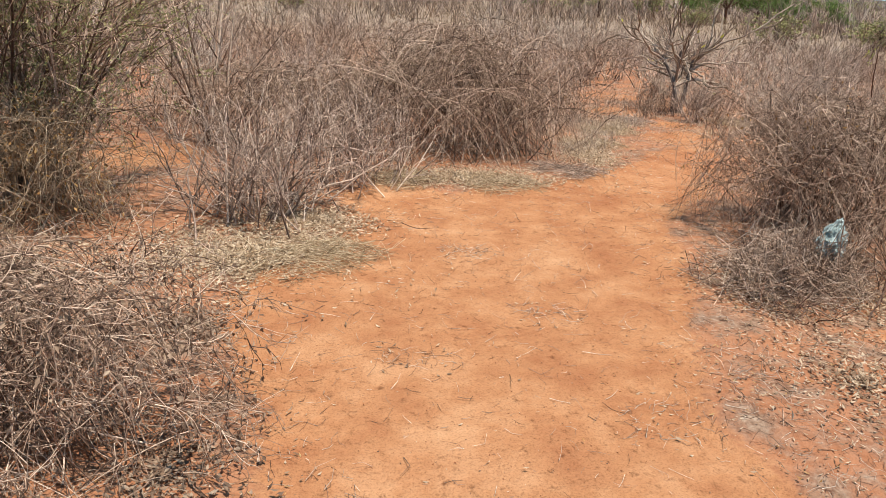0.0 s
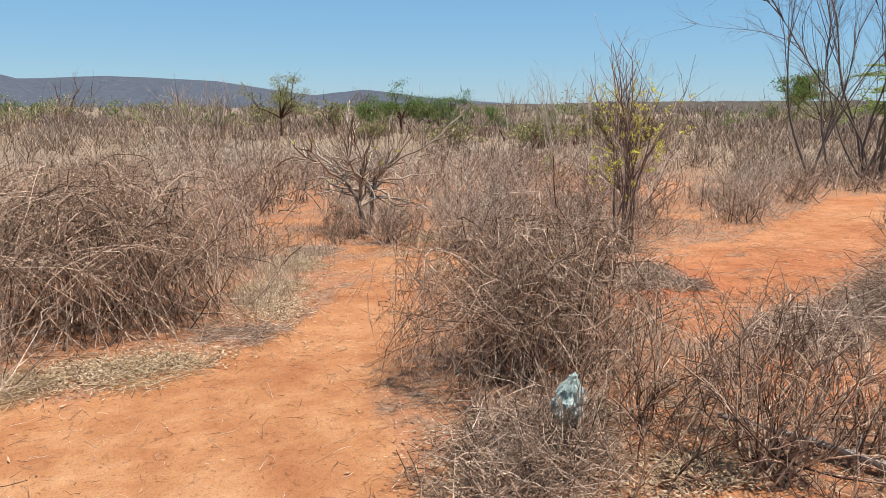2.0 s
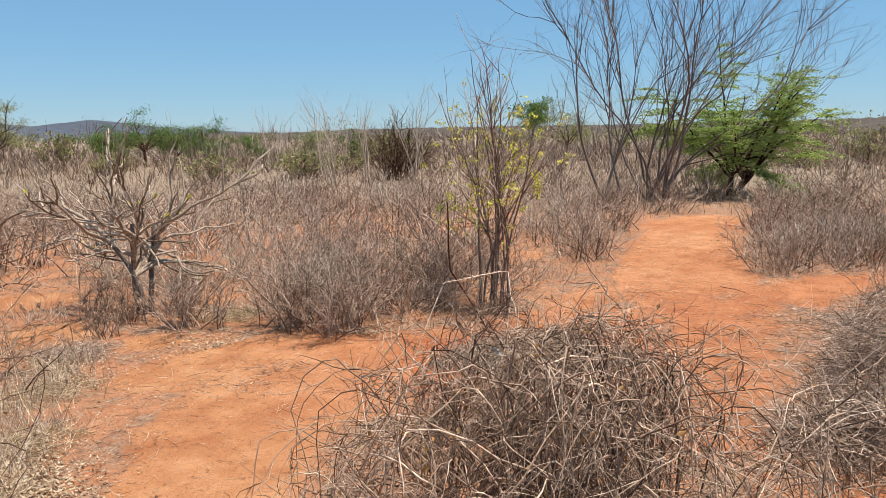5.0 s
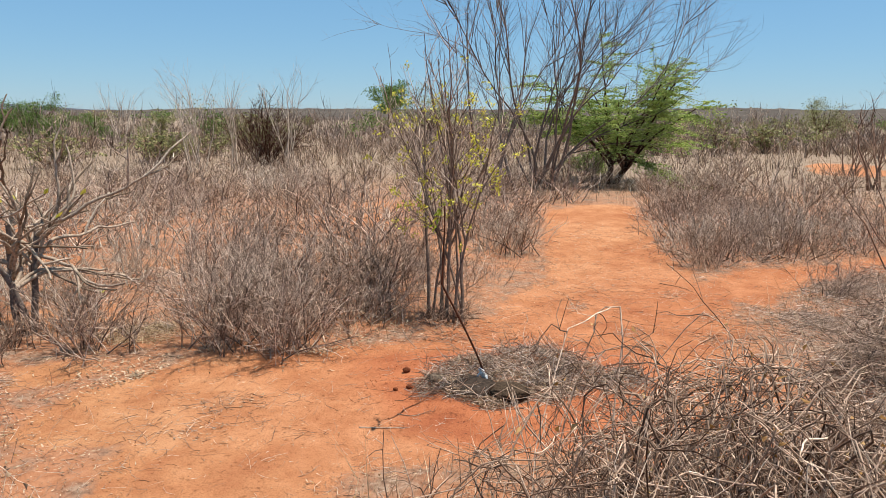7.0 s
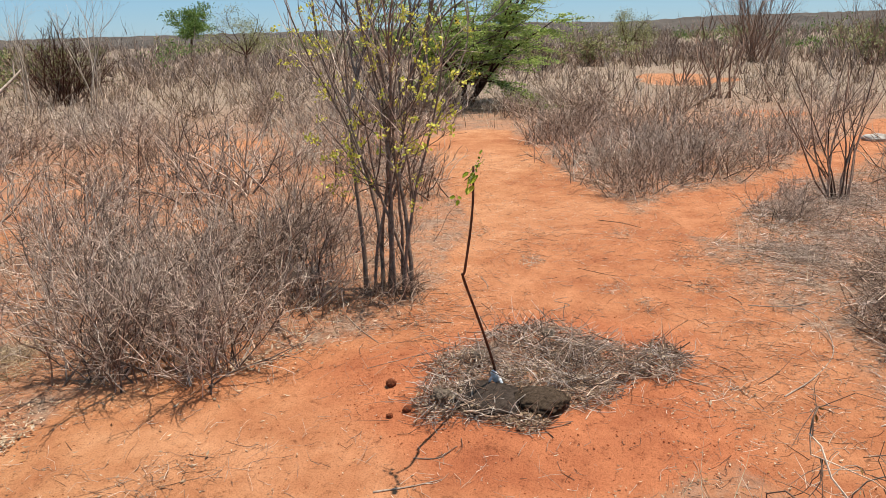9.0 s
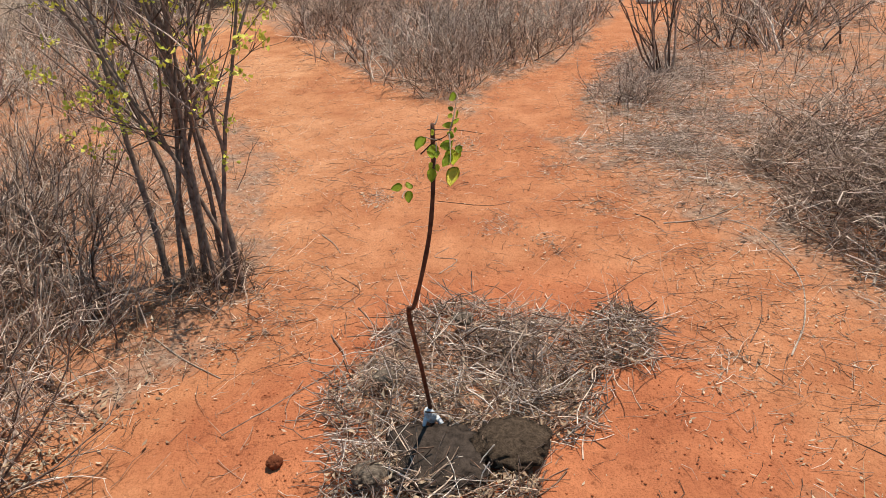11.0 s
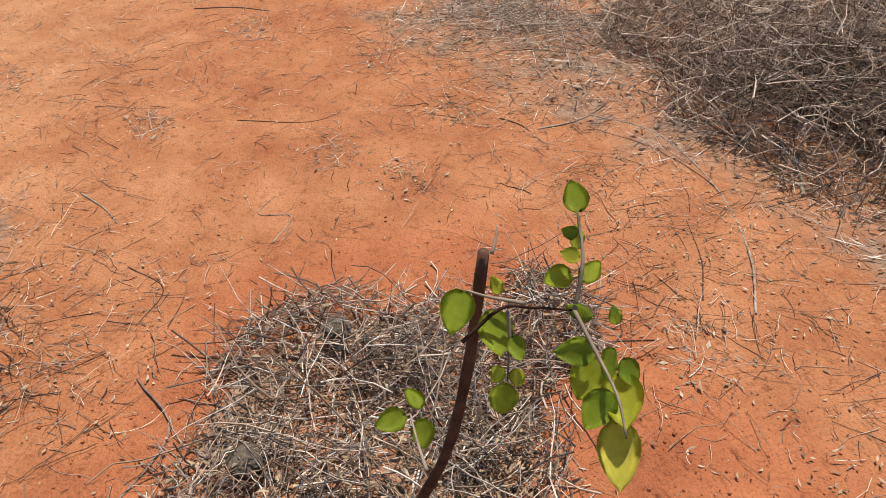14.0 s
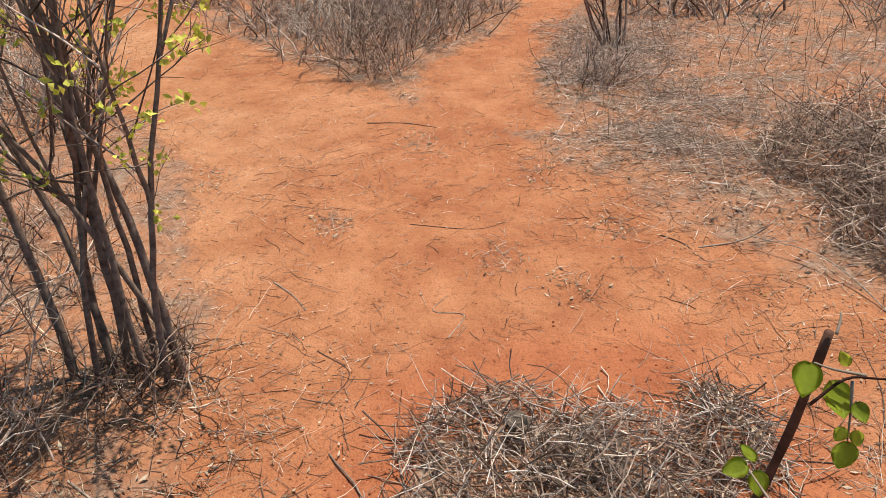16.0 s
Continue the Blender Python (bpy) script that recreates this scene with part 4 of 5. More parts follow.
BLACK_SOIL = plain("dark_compost", (0.022, 0.016, 0.012), (0.085, 0.060, 0.045))
BROWN_SOIL = plain("brown_compost", (0.026, 0.017, 0.011), (0.120, 0.080, 0.052), 0.95, 70)
RED_EARTH = plain("dug_red_earth", (0.28, 0.078, 0.032), (0.45, 0.145, 0.060), 0.95, 25)
RED_CLOD = plain("dark_red_clod", (0.10, 0.028, 0.014), (0.24, 0.075, 0.032))
STONE = plain("pale_stone", (0.30, 0.26, 0.22), (0.50, 0.45, 0.39), 0.9, 12)
RAG = plain("white_cloth", (0.60, 0.60, 0.60), (0.82, 0.82, 0.80), 0.8, 60)
BAG = plain("pale_blue_plastic", (0.20, 0.27, 0.25), (0.60, 0.68, 0.64), 0.45, 30)
LOG = plain("weathered_grey_wood", (0.15, 0.12, 0.10), (0.40, 0.35, 0.31), 0.9, 18)

rough_lump("compost_lump", 4.05, 6.83, 0.15, 0.022, BLACK_SOIL, "dark damp compost at the sapling's foot", "soil", 81, 0.030)
rough_lump("compost_lump", 4.10, 6.61, 0.108, 0.036, BROWN_SOIL, "dark damp compost lump in the mulch", "soil", 82, 0.034)
DRY_DUNG = plain("dry_brown_dung", (0.045, 0.032, 0.024), (0.260, 0.195, 0.140), 0.95, 60)
rough_lump("dry_dung", 4.41, 7.02, 0.042, 0.022, DRY_DUNG, "crumbling grey-brown lump of dry dung in the mulch", "dung", 88, 0.050)
rough_lump("dry_dung", 3.93, 6.99, 0.045, 0.024, DRY_DUNG, "crumbling grey-brown lump of dry dung in the mulch", "dung", 89, 0.045)
rough_lump("dry_dung", 4.76, 6.78, 0.036, 0.018, DRY_DUNG, "crumbling grey-brown lump of dry dung in the mulch", "dung", 90, 0.070)
rough_lump("earth_clod", 4.02, 7.28, 0.022, 0.018, RED_CLOD, "dark red clod of earth on the path", "clod", 83, 0.012)
rough_lump("earth_clod", 3.86, 7.12, 0.018, 0.012, RED_CLOD, "dark red clod of earth on the path", "clod", 84, 0.008)
rough_lump("earth_clod", 3.80, 7.17, 0.014, 0.010, RED_CLOD, "dark red clod of earth on the path", "clod", 85, 0.008)
rough_lump("pale_stone", -2.2, 7.3, 0.16, 0.11, STONE, "pale weathered stone between dry shrubs", "stone", 86, 0.05)
rough_lump("pale_stone", 13.5, 4.72, 0.17, 0.07, STONE, "long pale stone lying behind a bare shrub", "stone", 87, 0.02)


def mulch():
    """Uneven crescent of dry straw thrown round the sapling, with a hollow in it."""
    rng = np.random.default_rng(88)
    root = thing("mulch_ring", MULCH[0], MULCH[1], "uneven ring of grey dry straw and twigs round the sapling", "mulch", z=0.0)
    # lobes: x, y, half sizes, height, share
    lobes = ((4.70, 6.82, 0.25, 0.27, 0.10, 26), (4.58, 6.50, 0.25, 0.23, 0.12, 28), (4.70, 6.22, 0.21, 0.12, 0.06, 12), (4.30, 6.48, 0.16, 0.13, 0.07, 10),
             (4.34, 7.04, 0.22, 0.17, 0.08, 16), (3.97, 6.98, 0.17, 0.13, 0.07, 12), (3.93, 6.80, 0.08, 0.12, 0.04, 5), (3.95, 6.62, 0.10, 0.09, 0.035, 4), (4.30, 6.74, 0.14, 0.16, 0.05, 7))

    def strewn(n, length, rad, along, flat, wander, m=6):
        share = np.array([q[5] for q in lobes], float)
        k = rng.choice(len(lobes), n, p=share / share.sum())
        q = np.array(lobes)[k]
        a, r = rng.uniform(0, 6.28, n), np.sqrt(rng.random(n)) * rng.choice([1.0, 1.0, 1.0, 1.25], n)
        x, y = q[:, 0] + np.cos(a) * r * q[:, 2], q[:, 1] + np.sin(a) * r * q[:, 3]
        z = ground_z(x, y) + 0.006 + q[:, 4] * np.clip(1 - r ** 2, 0, 1) * rng.uniform(0.15, 1.0, n)
        ring = unit(np.stack([-(y - 6.76), x - 4.40, x * 0], -1))
        d = ring * along * rng.choice([-1, 1], (n, 1)) + scatter_dirs(rng, n, flat)
        ln = rng.uniform(*length, n)
        p = np.stack([x - MULCH[0], y - MULCH[1], z], -1) - unit(d) * ln[:, None] * 0.5
        s = grow(rng, p, d, ln, m, wander, 0.02)
        s[..., 2] = np.maximum(s[..., 2], ground_z(s[..., 0] + MULCH[0], s[..., 1] + MULCH[1]) + 0.004)
        return tubes(s, rng.uniform(*rad, n), rng.uniform(*rad, n) * 0.5)

    for nm, mt, n, ln, rd, al, fl in (("straw", MULCH_STRAW, 1150, (0.07, 0.28), (0.0012, 0.0026), 0.9, 0.3), ("stick_mass", TWIG_BROWN, 330, (0.12, 0.34), (0.0016, 0.0036), 0.6, 0.25),
                                      ("dark_twig_mass", TWIG_DARK, 1200, (0.04, 0.20), (0.0008, 0.0020), 0.3, 0.5), ("chaff_mass", TWIG_PALE, 500, (0.015, 0.06), (0.0007, 0.0016), 0.0, 0.6)):
        tagged(mesh_object(nm, *strewn(n, ln, rd, al, fl, 0.22), mt, root), kind="stuff")
    n = 1700
    k = rng.integers(0, len(lobes), n)
    q = np.array(lobes)[k]
    a, r = rng.uniform(0, 6.28, n), np.sqrt(rng.random(n))
    x, y = q[:, 0] + np.cos(a) * r * q[:, 2], q[:, 1] + np.sin(a) * r * q[:, 3]
    p = np.stack([x - MULCH[0], y - MULCH[1], ground_z(x, y) + 0.012 + q[:, 4] * (1 - r ** 2) * rng.uniform(0.2, 0.9, n)], -1)
    tagged(mesh_object("leaf_mass", *leaf_quads(rng, p, scatter_dirs(rng, n, 0.4), rng.uniform(0.012, 0.038, n), rng.uniform(0.004, 0.014, n), 0.6), DEAD_LEAF, root, "curled dead leaves"), kind="stuff")
    return root


mulch()


def stem_tie():
    root = thing("stem_tie", 4.222, 6.850, "white cloth tie round the sapling's foot", "tie", z=0.0)
    wrap = [(0.006 * math.sin(i * 2.1) - 0.0021 * i * 5 * 0.6, 0.004 * math.cos(i * 1.7), 0.035 + i * 0.0085) for i in range(9)]
    part("band", bmesh_tube(wrap, [0.010, 0.017, 0.013, 0.018, 0.014, 0.019, 0.013, 0.015, 0.010], 9), RAG, root)
    part("tail", bmesh_tube(smooth_line([(-0.02, 0, 0.075), (-0.045, 0.012, 0.07), (-0.062, 0.02, 0.045)], 4), np.linspace(0.010, 0.004, 9), 8), RAG, root)
    part("tail", bmesh_tube(smooth_line([(-0.01, -0.01, 0.06), (-0.03, -0.03, 0.05), (-0.04, -0.045, 0.03)], 4), np.linspace(0.010, 0.005, 9), 8), RAG, root)


stem_tie()


def plastic_bag():
    """A crumpled bag: creased facets, pinched towards the top."""
    bm = bmesh.new()
    bmesh.ops.create_icosphere(bm, subdivisions=4, radius=1)
    for v in bm.verts:
        c = v.co.copy()
        crease = abs(noise.noise(c * 2.6 + Vector((3, 1, 0)))) * 0.9 + abs(noise.noise(c * 6.0)) * 0.45 + abs(noise.noise(c * 13.0)) * 0.2
        k = 0.72 + crease * 0.75
        s = 1.0 - 0.45 * c.z + 0.25 * noise.noise(Vector((c.z * 3, 0, 5)))
        v.co = Vector((c.x * 0.075 * k * s + 0.03 * c.z * c.z, c.y * 0.055 * k * s, c.z * 0.115 * (0.8 + 0.3 * k)))
    me = bpy.data.meshes.new("plastic_bag")
    bm.to_mesh(me)
    bm.free()
    me.materials.append(BAG)
    ob = new("plastic_bag", me)
    ob.matrix_basis = pose(2.10, 3.86, 0.27, 12, -14, 20)
    return tagged(ob, "crumpled pale blue plastic bag caught in twigs", "bag")


plastic_bag()


def fallen_log():
    root = thing("fallen_branch", 3.12, 3.45, "weathered grey fallen branch under thorny shrubs", "branch", z=0.0)
    pts = smooth_line([(-0.22, 0.40, 0.09), (-0.08, 0.18, 0.08), (0.05, -0.10, 0.065), (0.20, -0.42, 0.04)], 6)
    part("limb", bmesh_tube(pts, np.linspace(0.012, 0.022, len(pts)) * (1 + 0.1 * np.sin(np.arange(len(pts)) * 2.3)), 10), LOG, root)
    part("fork", bmesh_tube(smooth_line([(0.05, -0.10, 0.065), (0.16, -0.05, 0.12), (0.30, 0.02, 0.15)], 5), np.linspace(0.009, 0.004, 11), 8), LOG, root)


fallen_log()


def stick(points, r, mat, label, name="stick", taper=0.5):
    x, y = points[0][0], points[0][1]
    root_z = float(ground_z(x, y))
    r = r * 0.36
    jig = random.Random(int(x * 1000))
    bm = bmesh_tube(smooth_line([(p[0] - x + jig.uniform(-0.015, 0.015), p[1] - y + jig.uniform(-0.015, 0.015), float(ground_z(p[0], p[1])) - root_z + r * 0.8 + (p[2] if len(p) > 2 else 0)) for p in points], 5),
                    np.linspace(r, r * taper, (len(points) - 1) * 5 + 1) * (1 + 0.18 * np.sin(np.arange((len(points) - 1) * 5 + 1) * 2.7)), 7)
    me = bpy.data.meshes.new(name)
    bm.to_mesh(me)
    bm.free()
    me.materials.append(mat)
    ob = new(name, me)
    ob.matrix_basis = pose(x, y, root_z)
    return tagged(ob, label, "stick", "sticks on the path")


stick([(5.77, 7.55), (5.67, 7.47), (5.56, 7.42)], 0.009, TWIG_PALE, "short pale stick lying on red earth")
stick([(5.89, 6.01), (5.82, 5.95), (5.74, 5.92)], 0.008, TWIG_DARK, "short dark stick lying on red earth")
stick([(5.75, 5.91), (5.78, 5.72), (5.88, 5.55), (6.0, 5.42)], 0.009, TWIG_PALE, "crooked pale stick at the edge of the brushwood")
stick([(4.61, 5.68), (4.85, 5.55), (5.2, 5.48), (5.5, 5.55, 0.05), (5.72, 5.72, 0.04)], 0.010, TWIG_PALE, "long bent vine lying on red earth")
stick([(4.68, 5.78), (4.85, 5.72), (5.06, 5.66)], 0.006, TWIG_DARK, "dark stick lying on red earth")
stick([(7.6, 7.2), (7.52, 7.0), (7.4, 6.82)], 0.009, TWIG_DARK, "dark stick lying across the path")
stick([(5.30, 6.92), (5.42, 6.86), (5.46, 6.95), (5.56, 6.90)], 0.006, TWIG_PALE, "small crooked pale twig on the path")
stick([(5.05, 5.25), (5.22, 5.15), (5.45, 5.10)], 0.016, TWIG_PALE, "short pale log at the foot of the brushwood", taper=0.8)
stick([(-0.20, 4.58), (-0.12, 4.50), (-0.02, 4.52)], 0.007, TWIG_DARK, "small dark twig on the path")
stick([(4.78, 7.28), (4.55, 7.20), (4.34, 7.36), (4.18, 7.5)], 0.008, TWIG_GREY, "grey stick along the mulch rim")
stick([(3.30, 6.96), (3.37, 6.87), (3.46, 6.79)], 0.011, TWIG_PALE, "split pale stick lying on red earth", taper=0.3)
stick([(3.55, 6.95), (3.60, 6.85), (3.68, 6.80)], 0.009, TWIG_BROWN, "short brown stick beside the mulch")
stick([(4.75, 7.95), (4.62, 7.80), (4.50, 7.62)], 0.010, TWIG_PALE, "bent pale stick at the foot of a shrub")
stick([(6.2, 7.0), (6.1, 6.75), (6.12, 6.6)], 0.005, TWIG_DARK, "thin dark twig on the path")
stick([(5.3, 7.35), (5.15, 7.25), (5.0, 7.3)], 0.006, TWIG_DARK, "dark forked twig on the path")

for cx, cy, cr, cs in ((5.81, 6.67, 0.11, 1), (5.55, 6.42, 0.12, 2), (6.82, 8.02, 0.15, 3), (6.25, 7.35, 0.10, 4), (6.0, 6.15, 0.10, 5), (6.65, 6.35, 0.14, 6), (7.2, 6.9, 0.12, 7), (4.9, 7.55, 0.12, 8),
                       (0.55, 3.3, 0.14, 9), (0.9, 2.4, 0.16, 10), (-0.05, 2.75, 0.15, 11), (1.35, 2.7, 0.16, 12), (0.2, 4.1, 0.13, 13), (3.1, 7.75, 0.13, 14), (2.75, 7.55, 0.1, 15), (4.5, 5.95, 0.14, 16)):
    rng_c = np.random.default_rng(700 + cs)
    clump = thing("twig_cluster", cx, cy, "small cluster of dry twigs and leaf bits on red earth", "litter", "twig clusters")
    tagged(mesh_object("twig_mass", *heap(rng_c, 46, cr * 1.3, cr * 0.8, 0.012, (0.02, 0.11), (0.0006, 0.0017), 5, 0.08, 0.3), (TWIG_GREY, TWIG_PALE, TWIG_BROWN)[cs % 3], clump), kind="stuff")
    ang, rad = rng_c.uniform(0, 6.28, 40), 1.3 * cr * np.sqrt(rng_c.random(40))
    tagged(mesh_object("leaf_mass", *leaf_quads(rng_c, np.stack([np.cos(ang) * rad, np.sin(ang) * rad, rng_c.uniform(0.005, 0.02, 40)], -1), scatter_dirs(rng_c, 40, 0.15), rng_c.uniform(0.01, 0.035, 40), rng_c.uniform(0.006, 0.014, 40), 0.3, 0.7), DEAD_LEAF, clump), kind="stuff")
for cx, cy, cr, cs in ((1.45, 7.35, 0.32, 1), (1.75, 8.15, 0.32, 2), (1.05, 6.15, 0.30, 3), (0.45, 5.62, 0.32, 4), (-0.25, 5.55, 0.3, 5), (2.15, 8.95, 0.3, 6), (-0.55, 3.95, 0.28, 7), (-0.80, 3.75, 0.38, 8), (1.3, 8.7, 0.35, 9), (3.5, 9.25, 0.3, 10), (9.0, 5.35, 0.6, 12), (8.6, 5.2, 0.45, 12), (9.5, 5.5, 0.5, 12), (6.6, 5.5, 0.4, 12), (7.3, 5.3, 0.4, 12), (7.9, 5.5, 0.5, 12), (8.3, 5.75, 0.4, 12), (6.9, 5.7, 0.35, 12), (9.3, 5.0, 0.5, 12)):
    rng_c = np.random.default_rng(740 + cs)
    mat_root = thing("straw_mat", cx, cy, "flattened mat of pale dry straw at the path edge", "straw", "straw mats")
    tagged(mesh_object("straw_mass", *heap(rng_c, 420, cr, cr * 0.75, 0.05, (0.06, 0.28), (0.0009, 0.002), 4, 0.25, 0.14), STRAW if cs % 3 else TWIG_GREY, mat_root), kind="stuff")

def feathery_tree():
    """Low spreading thorn tree: limbs and flat, drooping sprays of tiny leaflets."""
    rng = np.random.default_rng(103)
    root = thing("feathery_green_tree", 17.5, 12.65, "feathery light green thorn tree drooping to the ground", "tree", "green trees")
    trunk = grow(rng, np.zeros((2, 3)) + [[0, 0, 0], [0.1, -0.1, 0]], [[0.1, 0.1, 1], [0.2, -0.5, 1]], [0.9, 0.9], 6, 0.08)
    for i in range(2):
        mesh_object("trunk", *tubes(trunk[i:i + 1], [0.075], [0.05], 8), BARK_DARK, root, smooth=True)
    n1, n2 = 30, 420
    p1, d1 = forks(rng, trunk, n1, 0.4, 1.0)
    ang = np.arange(n1) * 2.4
    limbs = grow(rng, p1, np.column_stack([np.cos(ang), np.sin(ang), rng.uniform(0.15, 2.2, n1)]), rng.uniform(1.5, 2.9, n1), 12, 0.10, 0.03)
    p2, d2 = forks(rng, limbs, n2, 0.3, 1.0)
    sprays = grow(rng, p2, d2 * [1, 1, 0.25] + scatter_dirs(rng, n2, 0.15) * 0.7, rng.uniform(0.4, 1.0, n2), 8, 0.08, 0.045, 0.05)
    tagged(mesh_object("limb_mass", *join(tubes(limbs, np.full(n1, 0.032), np.full(n1, 0.008), 5), tubes(sprays, np.full(n2, 0.007), np.full(n2, 0.002))), BARK_DARK, root), kind="stuff")
    n = 46000
    p, d = forks(rng, sprays, n, 0.05, 1.0)
    p = p + scatter_dirs(rng, n, 0.12) * rng.uniform(0, 0.15, (n, 1))
    mesh_object("crown", *leaf_quads(rng, p, d * 0.3 + scatter_dirs(rng, n, 0.25), rng.uniform(0.04, 0.09, n), rng.uniform(0.016, 0.032, n)), FEATHER_LEAF, root)
    return root


# ---- trees of the middle distance ----
bare_tree("leafless_tree", 15.25, 13.10, 5.0, 13, 0.74, (130, 900, 2200), 0.033, 101, BARK_TREE, "large leafless tree with many fanning grey stems", wander=0.125)
bare_tree("leafless_tree", 13.80, 13.15, 3.6, 4, 0.45, (26, 130, 380), 0.036, 102, BARK_TREE, "small leafless tree leaning beside a larger one")
feathery_tree()


def polar(az, d):
    """Place at an azimuth (degrees clockwise from +y) and a distance."""
    return math.sin(radians(az)) * d, math.cos(radians(az)) * d


for az, d, h, w, sd in ((10.6, 44, 2.3, 3.2, 112), (16.4, 45, 1.9, 2.4, 113), (19.0, 45, 2.2, 2.6, 114), (20.8, 46, 1.75, 2.2, 115), (22.2, 45, 1.8, 2.4, 117), (23.8, 44, 1.1, 1.8, 118), (25.8, 47, 1.3, 1.5, 119), (29.1, 48, 1.15, 2.2, 116)):
    leafy_tree("far_green_tree", *polar(az, d), h * 1.5, w * 1.15, 4600, 0.095, sd, FAR_LEAF if sd % 4 else OLIVE_LEAF, "green leafy bush tree standing in distant scrub", z=-0.05, trunk=0.28, clump=0.35)
bare_tree("leafless_bush", *polar(6.4, 42), 2.4, 18, 1.1, (80, 320, 700), 0.03, 120, TWIG_GREY, "broad leafless pale grey bush in the field")
leafy_tree("far_green_tree", *polar(46.2, 112), 6.2, 8.0, 5200, 0.34, 117, FAR_LEAF, "round green tree above distant grey scrub", z=0.0, trunk=0.45, clump=0.4)
for px, py, h, sd in ((15.5, 22.1, 2.3, 121), (14.3, 22.6, 2.1, 122), (13.2, 23.0, 2.3, 123), (12.4, 21.6, 1.9, 124)):
    bare_tree("pale_leafless_tree", px, py, h, 5, 0.35, (26, 110, 260), 0.022, sd, TWIG_PALE, "thin pale leafless tree above dry scrub", "pale leafless trees")
twiggy_shrub("olive_bush", 16.85, 24.5, 1.7, 0.9, (60, 260, 900), 125, BARK_DARK, "dark rounded bush with small olive leaves", "", 2.2, 3600, OLIVE_LEAF, None, 0.14, 0.3)
leafy_tree("grey_olive_tree", 38.0, 35.0, 3.2, 4.6, 3800, 0.10, 129, OLIVE_LEAF, "thin-crowned grey-olive tree in distant scrub", "grey-olive trees", clump=0.5)
leafy_tree("grey_olive_tree", 60.0, 17.5, 3.4, 5.5, 3800, 0.12, 130, OLIVE_LEAF, "thin-crowned grey-olive tree in distant scrub", "grey-olive trees", clump=0.5)
bare_tree("leafless_bush", 38.0, 7.7, 3.3, 26, 1.1, (200, 900, 1900), 0.032, 126, TWIG_DARK, "broad leafless dark grey bush in the field")
bare_tree("leafless_bush", 39.0, 3.0, 2.6, 16, 1.0, (70, 300, 700), 0.03, 127, TWIG_DARK, "broad leafless dark grey bush in the field")
bare_tree("leafless_tree", 46.0, 1.0, 3.8, 9, 0.8, (50, 220, 520), 0.04, 128, BARK_TREE, "leafless tree standing in the far scrub")


def skyline():
    """Leafless trees and green-grey bushes spread over the plain."""
    rng = np.random.default_rng(131)
    tall = [bare_tree("pale_leafless_tree", *polar(az, d), h, 7, 0.6, (30, 110, 200), 0.035, 132 + i, m, lb, "pale leafless trees", 0.09)
            for i, (az, d, h, m, lb) in enumerate(((4, 34, 2.2, TWIG_GREY, "grey leafless tree above distant scrub"), (27, 40, 2.0, TWIG_PALE, "pale leafless tree above distant scrub"), (61, 38, 2.3, TWIG_DARK, "dark leafless tree above distant scrub")))]
    low = [twiggy_shrub("green_grey_bush", *polar(az, d), 1.5, 0.9, (30, 90, 200), 136 + i, TWIG_DARK, lb, "green-grey bushes", 3.0, 1500, lm, None, 0.14, 0.2, -0.01, 4.0)
           for i, (az, d, lm, lb) in enumerate(((14, 45, OLIVE_LEAF, "olive bush in distant scrub"), (33, 52, FAR_LEAF, "yellow-green bush in distant scrub")))]
    for k in range(16):
        x, y = polar(rng.uniform(60, 99), rng.uniform(21, 48))
        e = rng.uniform(0.5, 0.85)
        copy_thing(tall[2] if k % 3 else low[0], pose(x, y, float(ground_z(x, y)) - 0.02, 0, 0, rng.uniform(0, 360)) @ Matrix.Diagonal((e * 1.5, e * 1.5, e, 1)))
    for k in range(18):
        x, y = polar(rng.uniform(-22, 40), rng.uniform(25, 42))
        if float(gap(x, y)) < 0.8:
            continue
        e = rng.uniform(0.35, 0.62)
        copy_thing(low[0] if k % 3 else tall[0], pose(x, y, float(ground_z(x, y)) - 0.02, 0, 0, rng.uniform(0, 360)) @ Matrix.Diagonal((e * 1.7, e * 1.7, e, 1)))
    for k in range(110):
        x, y = polar(rng.uniform(-24, 108) if k % 3 else rng.uniform(45, 105), 30 + 120 * rng.random() ** 0.8)
        if math.hypot(x - 17, y - 12) < 9:
            continue
        e = rng.uniform(0.6, 1.1)
        copy_thing(tall[k % 3] if k % 5 < 3 else low[k % 2], pose(x, y, float(ground_z(x, y)) - 0.02, 0, 0, rng.uniform(0, 360)) @ Matrix.Diagonal((e * 1.15, e * 1.15, e, 1)))


skyline()


